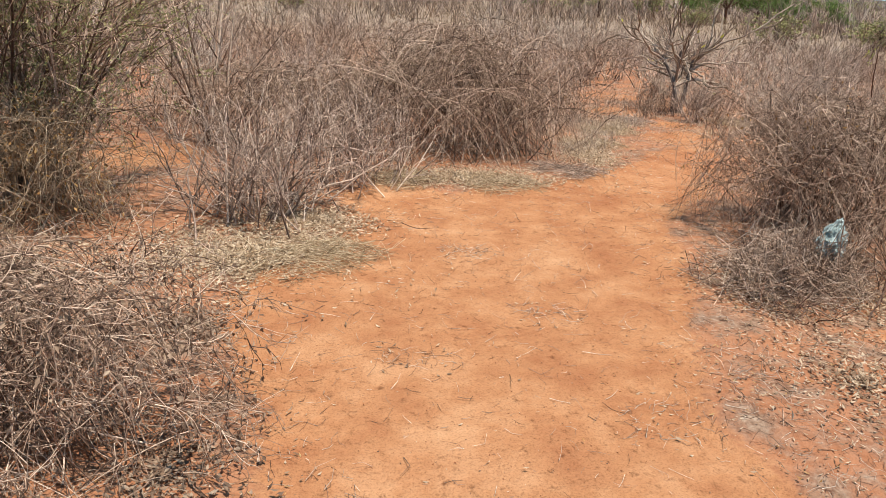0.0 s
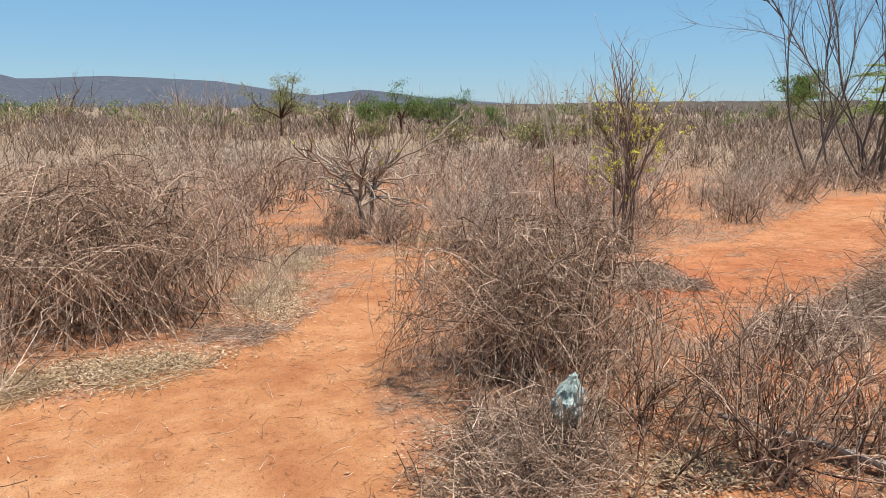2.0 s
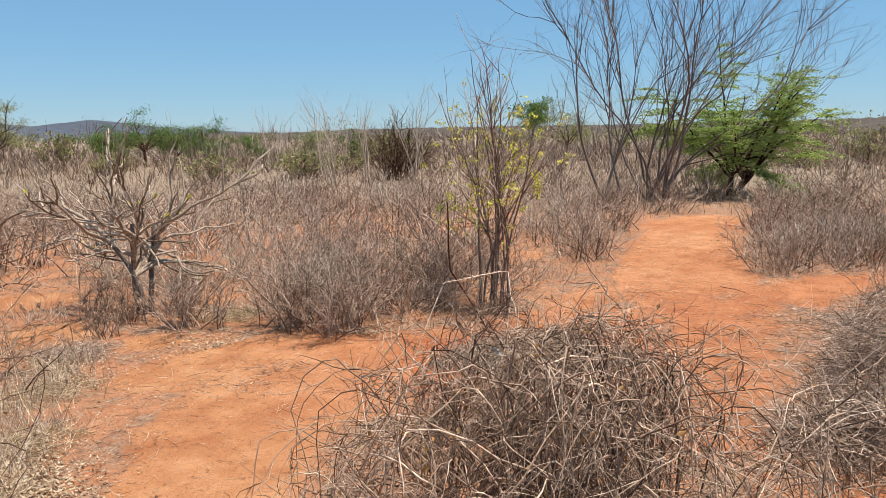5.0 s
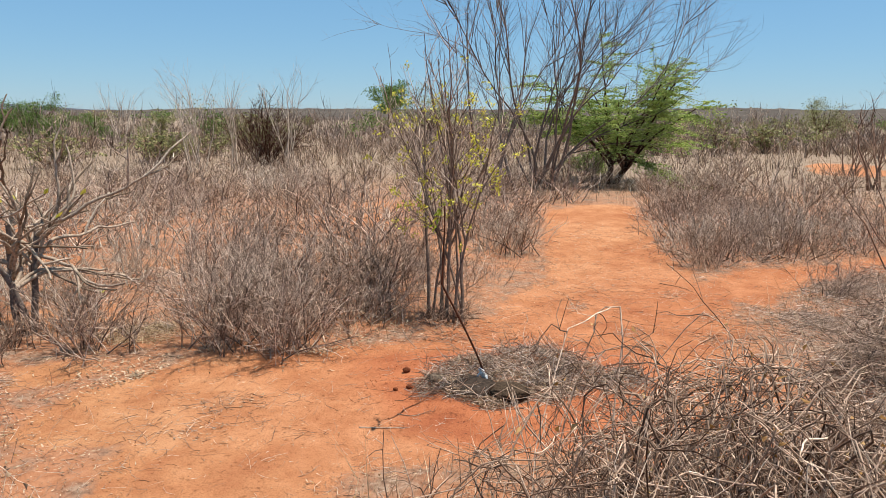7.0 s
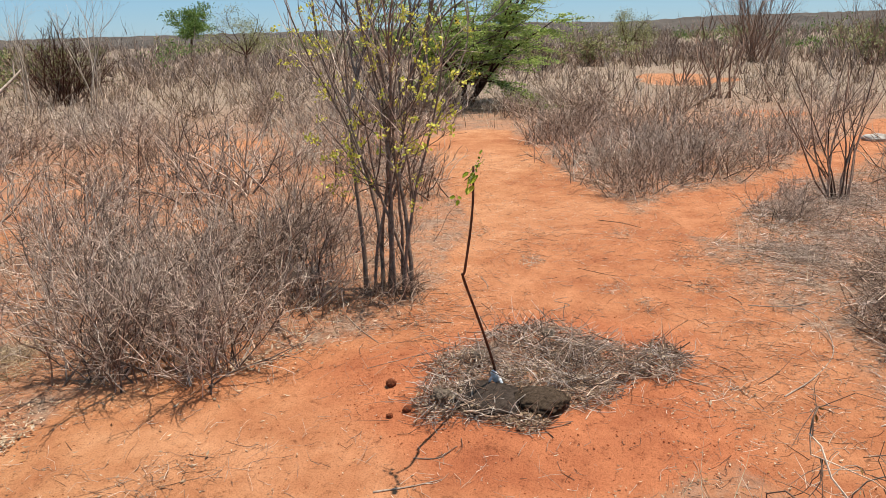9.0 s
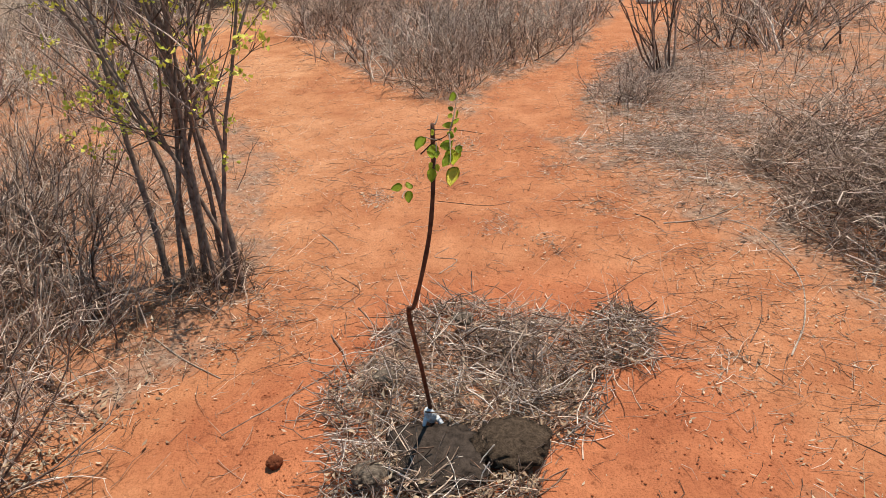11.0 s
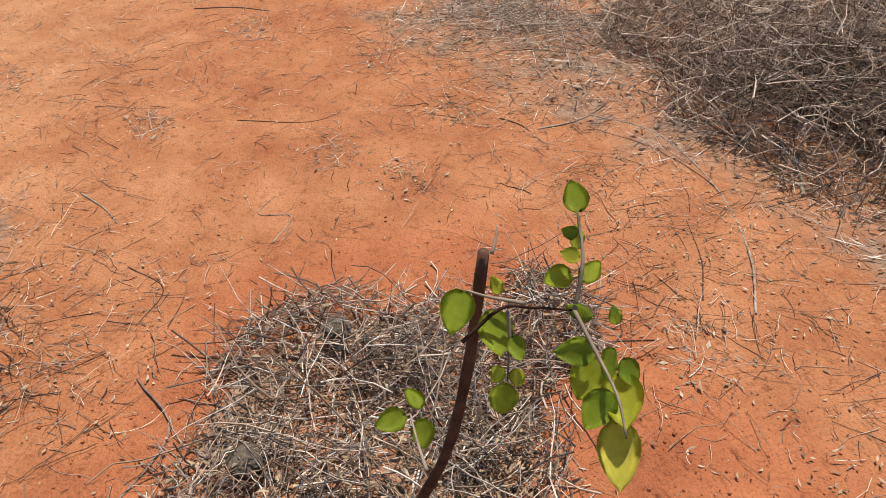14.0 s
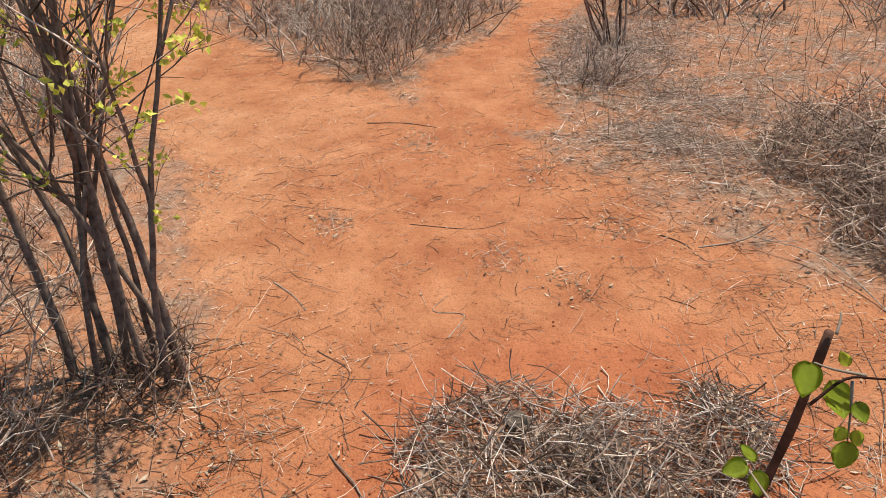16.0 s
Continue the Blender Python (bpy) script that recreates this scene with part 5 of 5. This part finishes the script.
# ---- field of dry shrubs ----
def field():
    rng = np.random.default_rng(201)
    kinds = {}
    looks = ((TWIG_GREY, "leafless grey twiggy shrub in the dry field"), (TWIG_BROWN, "leafless brown twiggy shrub in the dry field"), (TWIG_PALE, "bleached pale twiggy shrub in the dry field"))
    spots = []
    keep_off = [(-2.1, 5.7, 0.8), (6.7, 5.2, 0.9), (-1.6, 5.5, 1.0), (-0.6, 4.9, 0.6), (-2.6, 5.6, 0.6), (2.62, 5.02, 1.1), (0.15, 6.75, 1.3), (5.5, 4.85, 1.2), (2.98, 9.62, 1.15), (4.45, 4.75, 0.7), (1.9, 4.05, 0.6), (2.8, 3.6, 0.9), (5.35, 7.75, 0.95), (-1.3, 2.05, 1.0), (9.05, 5.25, 0.8), (7.2, 4.7, 0.8),
                (1.4, 7.6, 0.7), (3.5, 5.6, 0.8), (7.6, 5.5, 0.8), (8.4, 5.6, 0.7), (-0.75, 3.75, 0.5), (2.1, 8.5, 0.6), (2.4, 10.6, 0.6), (6.9, 6.0, 0.5)]
    for _ in range(60000):
        x, y = rng.uniform(-7, 21), rng.uniform(1.5, 23)
        d = math.hypot(x - 2.0, y - 5.0)
        if d > 18 or rng.random() > math.exp(-max(0, d - 7) / 9) or math.atan2(x - 1, y - 3) < radians(-62) or (y < 4.0 and x < 9):
            continue
        if float(wave(x * 0.55 + 3, y * 0.55)) < -0.28 + 0.25 * rng.normal():
            continue
        if float(gap(x, y)) < 0.33 or any(math.hypot(x - a, y - b) < r for a, b, r in keep_off):
            continue
        if all(math.hypot(x - a, y - b) > 0.48 + 0.02 * d for a, b, _ in spots):
            spots.append((x, y, d))
        if len(spots) > 225:
            break
    for _ in range(9000):
        x, y = rng.uniform(7.9, 13.5), rng.uniform(5.6, 9.6)
        if float(gap(x, y)) > 0.24 and all(math.hypot(x - a, y - q) > 0.40 for a, q, _ in spots) and math.hypot(x - 8.9, y - 5.3) > 0.8:
            spots.append((x, y, math.hypot(x - 2, y - 5)))
        if len(spots) > 275:
            break
    while len(spots) < 305:
        x, y = rng.uniform(-9, 13), rng.uniform(-7, 4)
        if (x > 4.3 or x < -2.6) and float(gap(x, y)) > 0.4 and all(math.hypot(x - a, y - c) > 0.8 for a, c, _ in spots):
            spots.append((x, y, math.hypot(x - 2, y - 5)))
    spots.sort(key=lambda q: q[2])
    for x, y, d in spots:
        key = (d < 7, int(rng.integers(0, 9)))
        s = rng.uniform(0.75, 1.2) * (1.0 + 0.025 * d) * (0.72 if 7.6 < x < 14 and 5.3 < y < 9.8 else 1.0)
        if key in kinds:
            copy_thing(kinds[key], pose(x, y, float(ground_z(x, y)) - 0.01, 0, 0, rng.uniform(0, 360)) @ Matrix.Diagonal((s * 1.1, s * 1.1, s * rng.uniform(0.75, 1.1), 1)))
        else:
            mt, lb = looks[(0, 0, 0, 0, 1, 1, 1, 2, 2)[key[1]]]
            kinds[key] = twiggy_shrub("dry_shrub", x, y, rng.uniform(0.40, 0.56), rng.uniform(1.0, 1.7), (44, 280, 680) if key[0] else (28, 120, 240), 210 + key[1] + 20 * key[0], mt, lb, "dry shrubs",
                                      1.0 if key[0] else 1.4, 0, None, None, 0.17, rng.uniform(0.12, 0.24), 0.0)


field()


def stuff(name, v, f, mat, label, category):
    return tagged(mesh_object(name, v, f, mat), label, category, kind="stuff")


def field_points(rng, n, reach, lo=0.0, power=0.6, centre=(3.0, 6.0), az=(-80, 160)):
    a = np.radians(rng.uniform(*az, n))
    r = lo + (reach - lo) * rng.random(n) ** (1 / (2 * power))
    x, y = centre[0] + np.sin(a) * r, centre[1] + np.cos(a) * r
    return x, y, r


def far_scrub():
    """Leafless scrub beyond the nearest shrubs, out to the foot of the hills."""
    rng = np.random.default_rng(301)
    for mat, lb, n, lo, hi, hh in ((TWIG_BROWN, "grey leafless scrub filling the plain", 1900, 14, 60, (0.4, 0.95)), (FAR_TWIG, "brown leafless scrub filling the plain", 2200, 15, 90, (0.5, 1.2)),
                                   (FAR_TWIG, "tall grey brush standing across the plain", 620, 21, 75, (1.1, 2.3)), (TWIG_BROWN, "tall brown brush standing across the plain", 260, 24, 80, (1.0, 2.1)),
                                   (FAR_TWIG, "taller grey woodland scrub far across the plain", 1500, 60, 380, (1.3, 3.2))):
        x, y, r = field_points(rng, n, hi, lo, 0.8)
        ok = gap(x, y) > 0.5
        x, y, r = x[ok], y[ok], r[ok]
        k = 13
        h = rng.uniform(*hh, len(x))
        base = np.stack([x, y, ground_z(x, y)], -1)
        st = np.repeat(base, k, 0)
        hk = np.repeat(h, k)
        st[:, :2] += rng.normal(0, 0.13, (len(st), 2)) * hk[:, None]
        b = grow(rng, st, ring_dirs(rng, len(st), 0.1, 1.3), hk * rng.uniform(0.6, 1.1, len(st)), 4, 0.2, -0.05)
        i = np.repeat(np.arange(len(b)), 3)
        j = rng.integers(1, 4, len(i))
        tw = grow(rng, b[i, j], unit(b[i, j] - b[i, j - 1]) + scatter_dirs(rng, len(i)) * 0.8, hk[i] * rng.uniform(0.12, 0.4, len(i)), 3, 0.2)
        w = np.repeat(0.0028 + 0.00042 * r, k)
        stuff("far_scrub", *join(blades(rng, b, w * rng.uniform(0.6, 1.3, len(b))), blades(rng, tw, w[i] * rng.uniform(0.4, 0.9, len(i)))), mat, lb, "scrub")


far_scrub()


def far_green():
    """Thin olive and yellow-green foliage among the far brush."""
    rng = np.random.default_rng(331)
    for mat, n, lb in ((OLIVE_LEAF, 130, "thin olive foliage among the far brush"), (FAR_LEAF, 60, "green foliage among the far brush")):
        x, y, r = field_points(rng, n, 110, 26, 0.8)
        k = 220
        h = np.repeat(rng.uniform(1.0, 2.3, n), k)
        c = np.repeat(np.stack([x, y, ground_z(x, y)], -1), k, 0)
        lobe = np.repeat(rng.normal(0, 0.42, (n * 11, 3)), k // 11, 0)
        c = c + (lobe + rng.normal(0, 0.17, lobe.shape)) * [1, 1, 0.45] * h[:, None]
        c[:, 2] += h * 0.68
        size = np.repeat(0.03 + 0.0022 * r, k) * rng.uniform(0.6, 1.4, n * k)
        stuff("far_foliage", *leaf_quads(rng, c, scatter_dirs(rng, n * k), size, size * 0.5), mat, lb, "foliage")


far_green()


OPEN = [(-2.1, 5.7, 0.7), (-1.0, 3.8, 0.8), (6.6, 5.2, 0.8), (7.3, 5.0, 0.7), (-1.3, 5.5, 0.9), (-0.5, 5.1, 0.6), (2.98, 9.62, 1.1), (1.4, 7.6, 0.8), (2.0, 8.4, 0.8), (2.4, 10.6, 0.7), (1.2, 6.0, 0.5), (6.9, 6.0, 0.6), (4.9, 11.2, 0.8), (3.6, 9.3, 0.5), (7.5, 9.6, 0.6), (12.5, 6.8, 1.0), (3.5, 5.6, 0.75), (7.5, 5.5, 0.9), (8.4, 5.5, 0.7), (9.2, 5.5, 0.5), (4.8, 5.5, 0.55), (5.4, 5.75, 0.4), (6.6, 5.8, 0.7)]


def is_open(x, y):
    m = np.zeros(np.shape(x), bool)
    for a, c, r in OPEN:
        m |= np.hypot(x - a, y - c) < r
    return m


def undergrowth():
    """Fine leafless sprigs that fill the ground between the shrubs."""
    rng = np.random.default_rng(351)
    for mat, lb, n in ((TWIG_GREY, "fine grey leafless sprigs between the shrubs", 8000), (TWIG_BROWN, "fine brown leafless sprigs between the shrubs", 5500)):
        x, y, r = field_points(rng, n, 17, 0, 0.9)
        clump = np.sin(x * 1.3 + np.sin(y * 1.7) * 2) + np.sin(y * 1.6 + np.sin(x * 1.1) * 2)
        ok = (gap(x, y) > 0.22) & (clump > -0.3 + rng.normal(0, 0.5, n)) & (wave(x * 0.55 + 3, y * 0.55) > -0.3 + rng.normal(0, 0.25, n)) & ~is_open(x, y)
        x, y, r = x[ok], y[ok], r[ok]
        m = len(x)
        st = np.stack([x, y, ground_z(x, y)], -1)
        s0 = grow(rng, st, ring_dirs(rng, m, 0.1, 1.0), rng.uniform(0.12, 0.42, m), 4, 0.22)
        p, d = forks(rng, s0, m, 0.3, 1.0)
        s1 = grow(rng, p, d + scatter_dirs(rng, m), rng.uniform(0.05, 0.2, m), 3, 0.25)
        w = 0.0026
        stuff("undergrowth", *join(tubes(s0, np.full(m, w * 1.2), np.full(m, w * 0.6)), tubes(s1, np.full(m, w * 0.8), np.full(m, w * 0.5))), mat, lb, "undergrowth")


undergrowth()


def grass():
    """Dry grass between the shrubs: straw near the trail, rusty farther off."""
    rng = np.random.default_rng(401)
    for mat, lb, n, lo, hi, hh, w in ((STRAW, "pale dry straw grass between the shrubs", 34000, 0, 16, (0.08, 0.30), 0.0011), (RUST_GRASS, "rusty dry grass covering the field", 42000, 5, 45, (0.2, 0.6), 0.0016),
                                      (RUST_GRASS, "brown dry grass far across the field", 26000, 9, 60, (0.2, 0.55), 0.002)):
        x, y, r = field_points(rng, n, hi, lo, 0.75)
        clump = np.sin(x * 1.9 + np.sin(y * 1.3) * 2) + np.sin(y * 2.3 + np.sin(x * 1.7) * 2)
        ok = (gap(x, y) > 0.12) & (clump > (-0.2 if lo else 0.1) + rng.normal(0, 0.5, n)) & (~is_open(x, y) | (lo == 0))
        x, y, r = x[ok], y[ok], r[ok]
        st = np.stack([x, y, ground_z(x, y)], -1)
        b = grow(rng, st, ring_dirs(rng, len(st), 0.05, 0.8), rng.uniform(*hh, len(st)), 3, 0.12, 0.06)
        stuff("dry_grass", *blades(rng, b, w * 1.25 * (1 + 0.12 * r) * rng.uniform(0.6, 1.3, len(st))), mat, lb, "grass")


grass()


def litter():
    """Fallen leaves and twigs, thick beside the trail, thin on it."""
    rng = np.random.default_rng(501)

    def drop(n, edge, deep, on, box=(-3.4, 11, -0.6, 12)):
        x, y = rng.uniform(box[0], box[1], n), rng.uniform(box[2], box[3], n)
        g = gap(x, y)
        patch = 0.55 + 0.45 * wave(x * 2.3 + 5, y * 2.3)
        p = np.where(g < -0.15, on * (0.3 + patch), np.where(g < 0.0, 0.35 * edge, np.where(g < 0.7, edge * (0.5 + 0.6 * patch), deep * (0.4 + patch))))
        k = rng.random(n) < p
        return x[k], y[k]

    for mat, n, ln, lb in ((DEAD_LEAF, 170000, (0.006, 0.026), "pale and brown fallen leaves over the ground"), (OCHRE_LEAF, 16000, (0.012, 0.03), "ochre fallen leaves over the ground")):
        x, y = drop(n, 0.9, 0.30, 0.012)
        m = len(x)
        p = np.stack([x, y, ground_z(x, y) + rng.uniform(0.002, 0.018, m)], -1)
        stuff("leaf_litter", *leaf_quads(rng, p, scatter_dirs(rng, m, 0.15), rng.uniform(*ln, m), rng.uniform(*ln, m) * 0.32, 0.35, 0.8), mat, lb, "litter")
    for mat, n, ln, rd, on, lb in ((TWIG_PALE, 75000, (0.012, 0.09), (0.0005, 0.0014), 0.22, "pale straw and twigs strewn over the ground"), (TWIG_BROWN, 34000, (0.02, 0.14), (0.0006, 0.0018), 0.14, "brown twigs strewn over the ground"),
                                   (TWIG_DARK, 30000, (0.010, 0.09), (0.0005, 0.0016), 0.30, "dark twigs strewn over the ground")):
        x, y = drop(n, 0.9, 0.45, on)
        m = len(x)
        p = np.stack([x, y, ground_z(x, y) + rng.uniform(0.002, 0.012, m)], -1)
        s = grow(rng, p, scatter_dirs(rng, m, 0.10), rng.uniform(*ln, m), 3, 0.42)
        s[..., 2] = np.maximum(s[..., 2], ground_z(s[..., 0], s[..., 1]) + 0.002)
        stuff("twig_litter", *tubes(s, rng.uniform(*rd, m), rng.uniform(*rd, m) * 0.6), mat, lb, "litter")


litter()


def carpet():
    """Thick grey and beige litter on both sides of the side trail and round the brushwood."""
    rng = np.random.default_rng(521)
    for mat, n, ln, wd, lb in ((BROWN_LEAF, 46000, (0.012, 0.04), 0.32, "dead leaves thick beside the side trail"), (MULCH_STRAW, 60000, (0.03, 0.13), 0.035, "grey straw thick beside the side trail"),
                               (TWIG_DARK, 26000, (0.02, 0.10), 0.045, "dark twig bits thick beside the side trail")):
        x, y = rng.uniform(4.4, 12.5, n), rng.uniform(3.2, 8.6, n)
        g = gap(x, y)
        near = np.clip(1.2 - np.hypot((x - 7.2) / 4.6, (y - 5.3) / 2.2), 0, 1) + np.clip(1 - np.hypot((x - 9.6) / 2.4, (y - 7.3) / 1.4), 0, 1)
        ok = (g > 0.03) & (rng.random(n) < near * (0.55 + 0.5 * wave(x * 2.7, y * 2.7 + 2)) * np.clip(0.45 + g * 2.2, 0, 1))
        x, y = x[ok], y[ok]
        m = len(x)
        length = rng.uniform(*ln, m)
        p = np.stack([x, y, ground_z(x, y) + rng.uniform(0.003, 0.022, m)], -1)
        stuff("litter_carpet", *leaf_quads(rng, p, scatter_dirs(rng, m, 0.18), length, length * wd * rng.uniform(0.7, 1.4, m), 0.35, 0.8), mat, lb, "litter")


carpet()


def edge_twigs():
    """Thin bent twigs and leaf bits strewn over the margins of the clearing."""
    rng = np.random.default_rng(541)
    # x, y, half sizes, share
    zones = np.array([(4.85, 5.75, 0.95, 0.55, 0.34), (4.95, 7.55, 0.75, 0.45, 0.22), (6.4, 6.1, 0.9, 0.45, 0.18), (3.0, 7.5, 0.7, 0.6, 0.12), (6.6, 7.4, 0.9, 0.6, 0.14)])

    def place(n):
        q = zones[rng.choice(len(zones), n, p=zones[:, 4])]
        x, y = q[:, 0] + rng.normal(0, 0.5, n) * q[:, 2], q[:, 1] + rng.normal(0, 0.5, n) * q[:, 3]
        return np.stack([x, y, ground_z(x, y) + rng.uniform(0.002, 0.012, n)], -1)

    for mat, n, ln, rd, lb in ((TWIG_DARK, 560, (0.03, 0.20), (0.0006, 0.0018), "dark bent twigs strewn at the clearing's margins"), (TWIG_BROWN, 460, (0.03, 0.24), (0.0006, 0.0018), "brown bent twigs strewn at the clearing's margins")):
        p = place(n)
        t = grow(rng, p, scatter_dirs(rng, n, 0.06), rng.uniform(*ln, n), 6, 0.2)
        t[..., 2] = np.maximum(np.minimum(t[..., 2], ground_z(t[..., 0], t[..., 1]) + 0.025), ground_z(t[..., 0], t[..., 1]) + 0.002)
        stuff("edge_twigs", *tubes(t, rng.uniform(*rd, n), rng.uniform(*rd, n) * 0.5), mat, lb, "litter")
    p = place(1300)
    stuff("edge_leaf_bits", *leaf_quads(rng, p, scatter_dirs(rng, 1300, 0.12), rng.uniform(0.008, 0.024, 1300), rng.uniform(0.004, 0.009, 1300), 0.25, 0.8), DEAD_LEAF, "brown leaf bits strewn at the clearing's margins", "litter")


edge_twigs()


def crumbs():
    """Small crumbs of bark, leaf and earth trodden into the trail."""
    rng = np.random.default_rng(551)
    for mat, n, lb in ((DEAD_LEAF, 9000, "pale crumbs of leaf on the trodden earth"), (TWIG_DARK, 16000, "dark crumbs of bark on the trodden earth"), (RED_CLOD, 16000, "small red crumbs of earth on the trail")):
        x, y = rng.uniform(-2, 9, n), rng.uniform(0.5, 9, n)
        ok = (gap(x, y) < 0.05) & (wave(x * 2.1, y * 2.1 + 4) > 0.1 + rng.normal(0, 0.3, n))
        x, y = x[ok], y[ok]
        m = len(x)
        p = np.stack([x, y, ground_z(x, y) + rng.uniform(0.001, 0.004, m)], -1)
        stuff("trail_crumbs", *leaf_quads(rng, p, scatter_dirs(rng, m, 0.25), rng.uniform(0.003, 0.013, m), rng.uniform(0.002, 0.006, m), 0.3, 0.8), mat, lb, "litter")


crumbs()


def basin_crumbs():
    """Loose crumbs of dug red earth round the planting basin."""
    rng = np.random.default_rng(571)
    n = 1700
    a, r = rng.uniform(0, 6.28, n), np.abs(rng.normal(0.98, 0.24, n))
    x, y = MULCH[0] + np.cos(a) * r * 0.66, MULCH[1] + np.sin(a) * r * 0.66
    x, y = np.append(x, rng.normal(4.0, 0.35, 600)), np.append(y, rng.normal(7.2, 0.22, 600))
    n = len(x)
    size = 0.0012 + 0.0042 * rng.random(n) ** 3
    c = np.stack([x, y, ground_z(x, y) + size * 0.4], -1)
    octa = np.array([(1, 0, 0), (0, 1, 0), (-1, 0, 0), (0, -1, 0), (0, 0, 0.8), (0, 0, -0.8)], float)
    v = c[:, None] + octa[None] * size[:, None, None] * rng.uniform(0.6, 1.3, (n, 6, 1))
    f = np.array([(0, 1, 4), (1, 2, 4), (2, 3, 4), (3, 0, 4), (1, 0, 5), (2, 1, 5), (3, 2, 5), (0, 3, 5)])
    stuff("earth_crumbs", v.reshape(-1, 3), (np.arange(n)[:, None, None] * 6 + f[None]).reshape(-1, 3), RED_EARTH, "loose crumbs of dug red earth", "soil")


basin_crumbs()
for gx, gy, gr, gh, gs in ((1.35, 7.1, 0.22, 0.35, 1), (1.6, 7.55, 0.2, 0.32, 2), (1.15, 6.9, 0.2, 0.25, 3), (1.85, 8.3, 0.25, 0.3, 4), (1.5, 8.0, 0.25, 0.4, 5), (2.1, 8.8, 0.2, 0.3, 6), (1.0, 7.8, 0.3, 0.45, 7), (1.25, 8.5, 0.3, 0.45, 8),
                           (3.6, 9.3, 0.2, 0.3, 9), (2.3, 10.2, 0.25, 0.4, 10), (6.6, 8.6, 0.25, 0.3, 12), (-1.6, 3.1, 0.3, 0.22, 13), (-1.25, 3.6, 0.3, 0.2, 14)):
    grass_tuft("grass_tuft", gx, gy, gr * 1.2, gh * 0.62, 260, 600 + gs, TWIG_PALE, "tuft of bleached dry grass at the path edge")


def leaf_aprons():
    """Pale fallen leaves gathered at the feet of the mounds."""
    rng = np.random.default_rng(661)
    for x0, y0, rx, ry, n in ((0.30, 5.72, 1.05, 0.34, 4200), (1.35, 6.9, 0.34, 0.95, 3200), (-0.95, 3.75, 0.85, 0.62, 6500), (-0.75, 4.45, 0.6, 0.5, 2600), (-2.2, 3.3, 0.8, 0.6, 3600), (-1.0, 2.9, 0.55, 0.4, 1100), (1.95, 8.6, 0.3, 0.6, 1000), (1.75, 3.75, 0.4, 0.5, 1600), (2.5, 3.55, 0.8, 0.6, 3000), (1.75, 2.75, 0.5, 0.7, 700), (-0.75, 1.9, 0.45, 0.8, 800), (2.3, 4.25, 0.5, 0.25, 900), (4.0, 8.0, 1.0, 0.45, 420), (3.0, 8.5, 0.7, 0.6, 350)):
        n = n * 3 // 2
        a, r = rng.uniform(0, 6.28, n), np.abs(rng.normal(0, 0.52, n))
        x, y = x0 + np.cos(a) * r * rx, y0 + np.sin(a) * r * ry
        ok = (gap(x, y) > -0.06) | (rng.random(n) < 0.10)
        x, y = x[ok], y[ok]
        n = len(x)
        p = np.stack([x, y, ground_z(x, y) + rng.uniform(0.003, 0.03, n)], -1)
        stuff("leaf_apron", *leaf_quads(rng, p, scatter_dirs(rng, n, 0.35), rng.uniform(0.014, 0.042, n), rng.uniform(0.006, 0.015, n), 0.4, 0.7), BROWN_LEAF if x0 < 0 and y0 < 3 else DEAD_LEAF if x0 > 1.4 and y0 < 5 else PALE_LEAF, "curled fallen leaves below dry vines", "litter")


leaf_aprons()
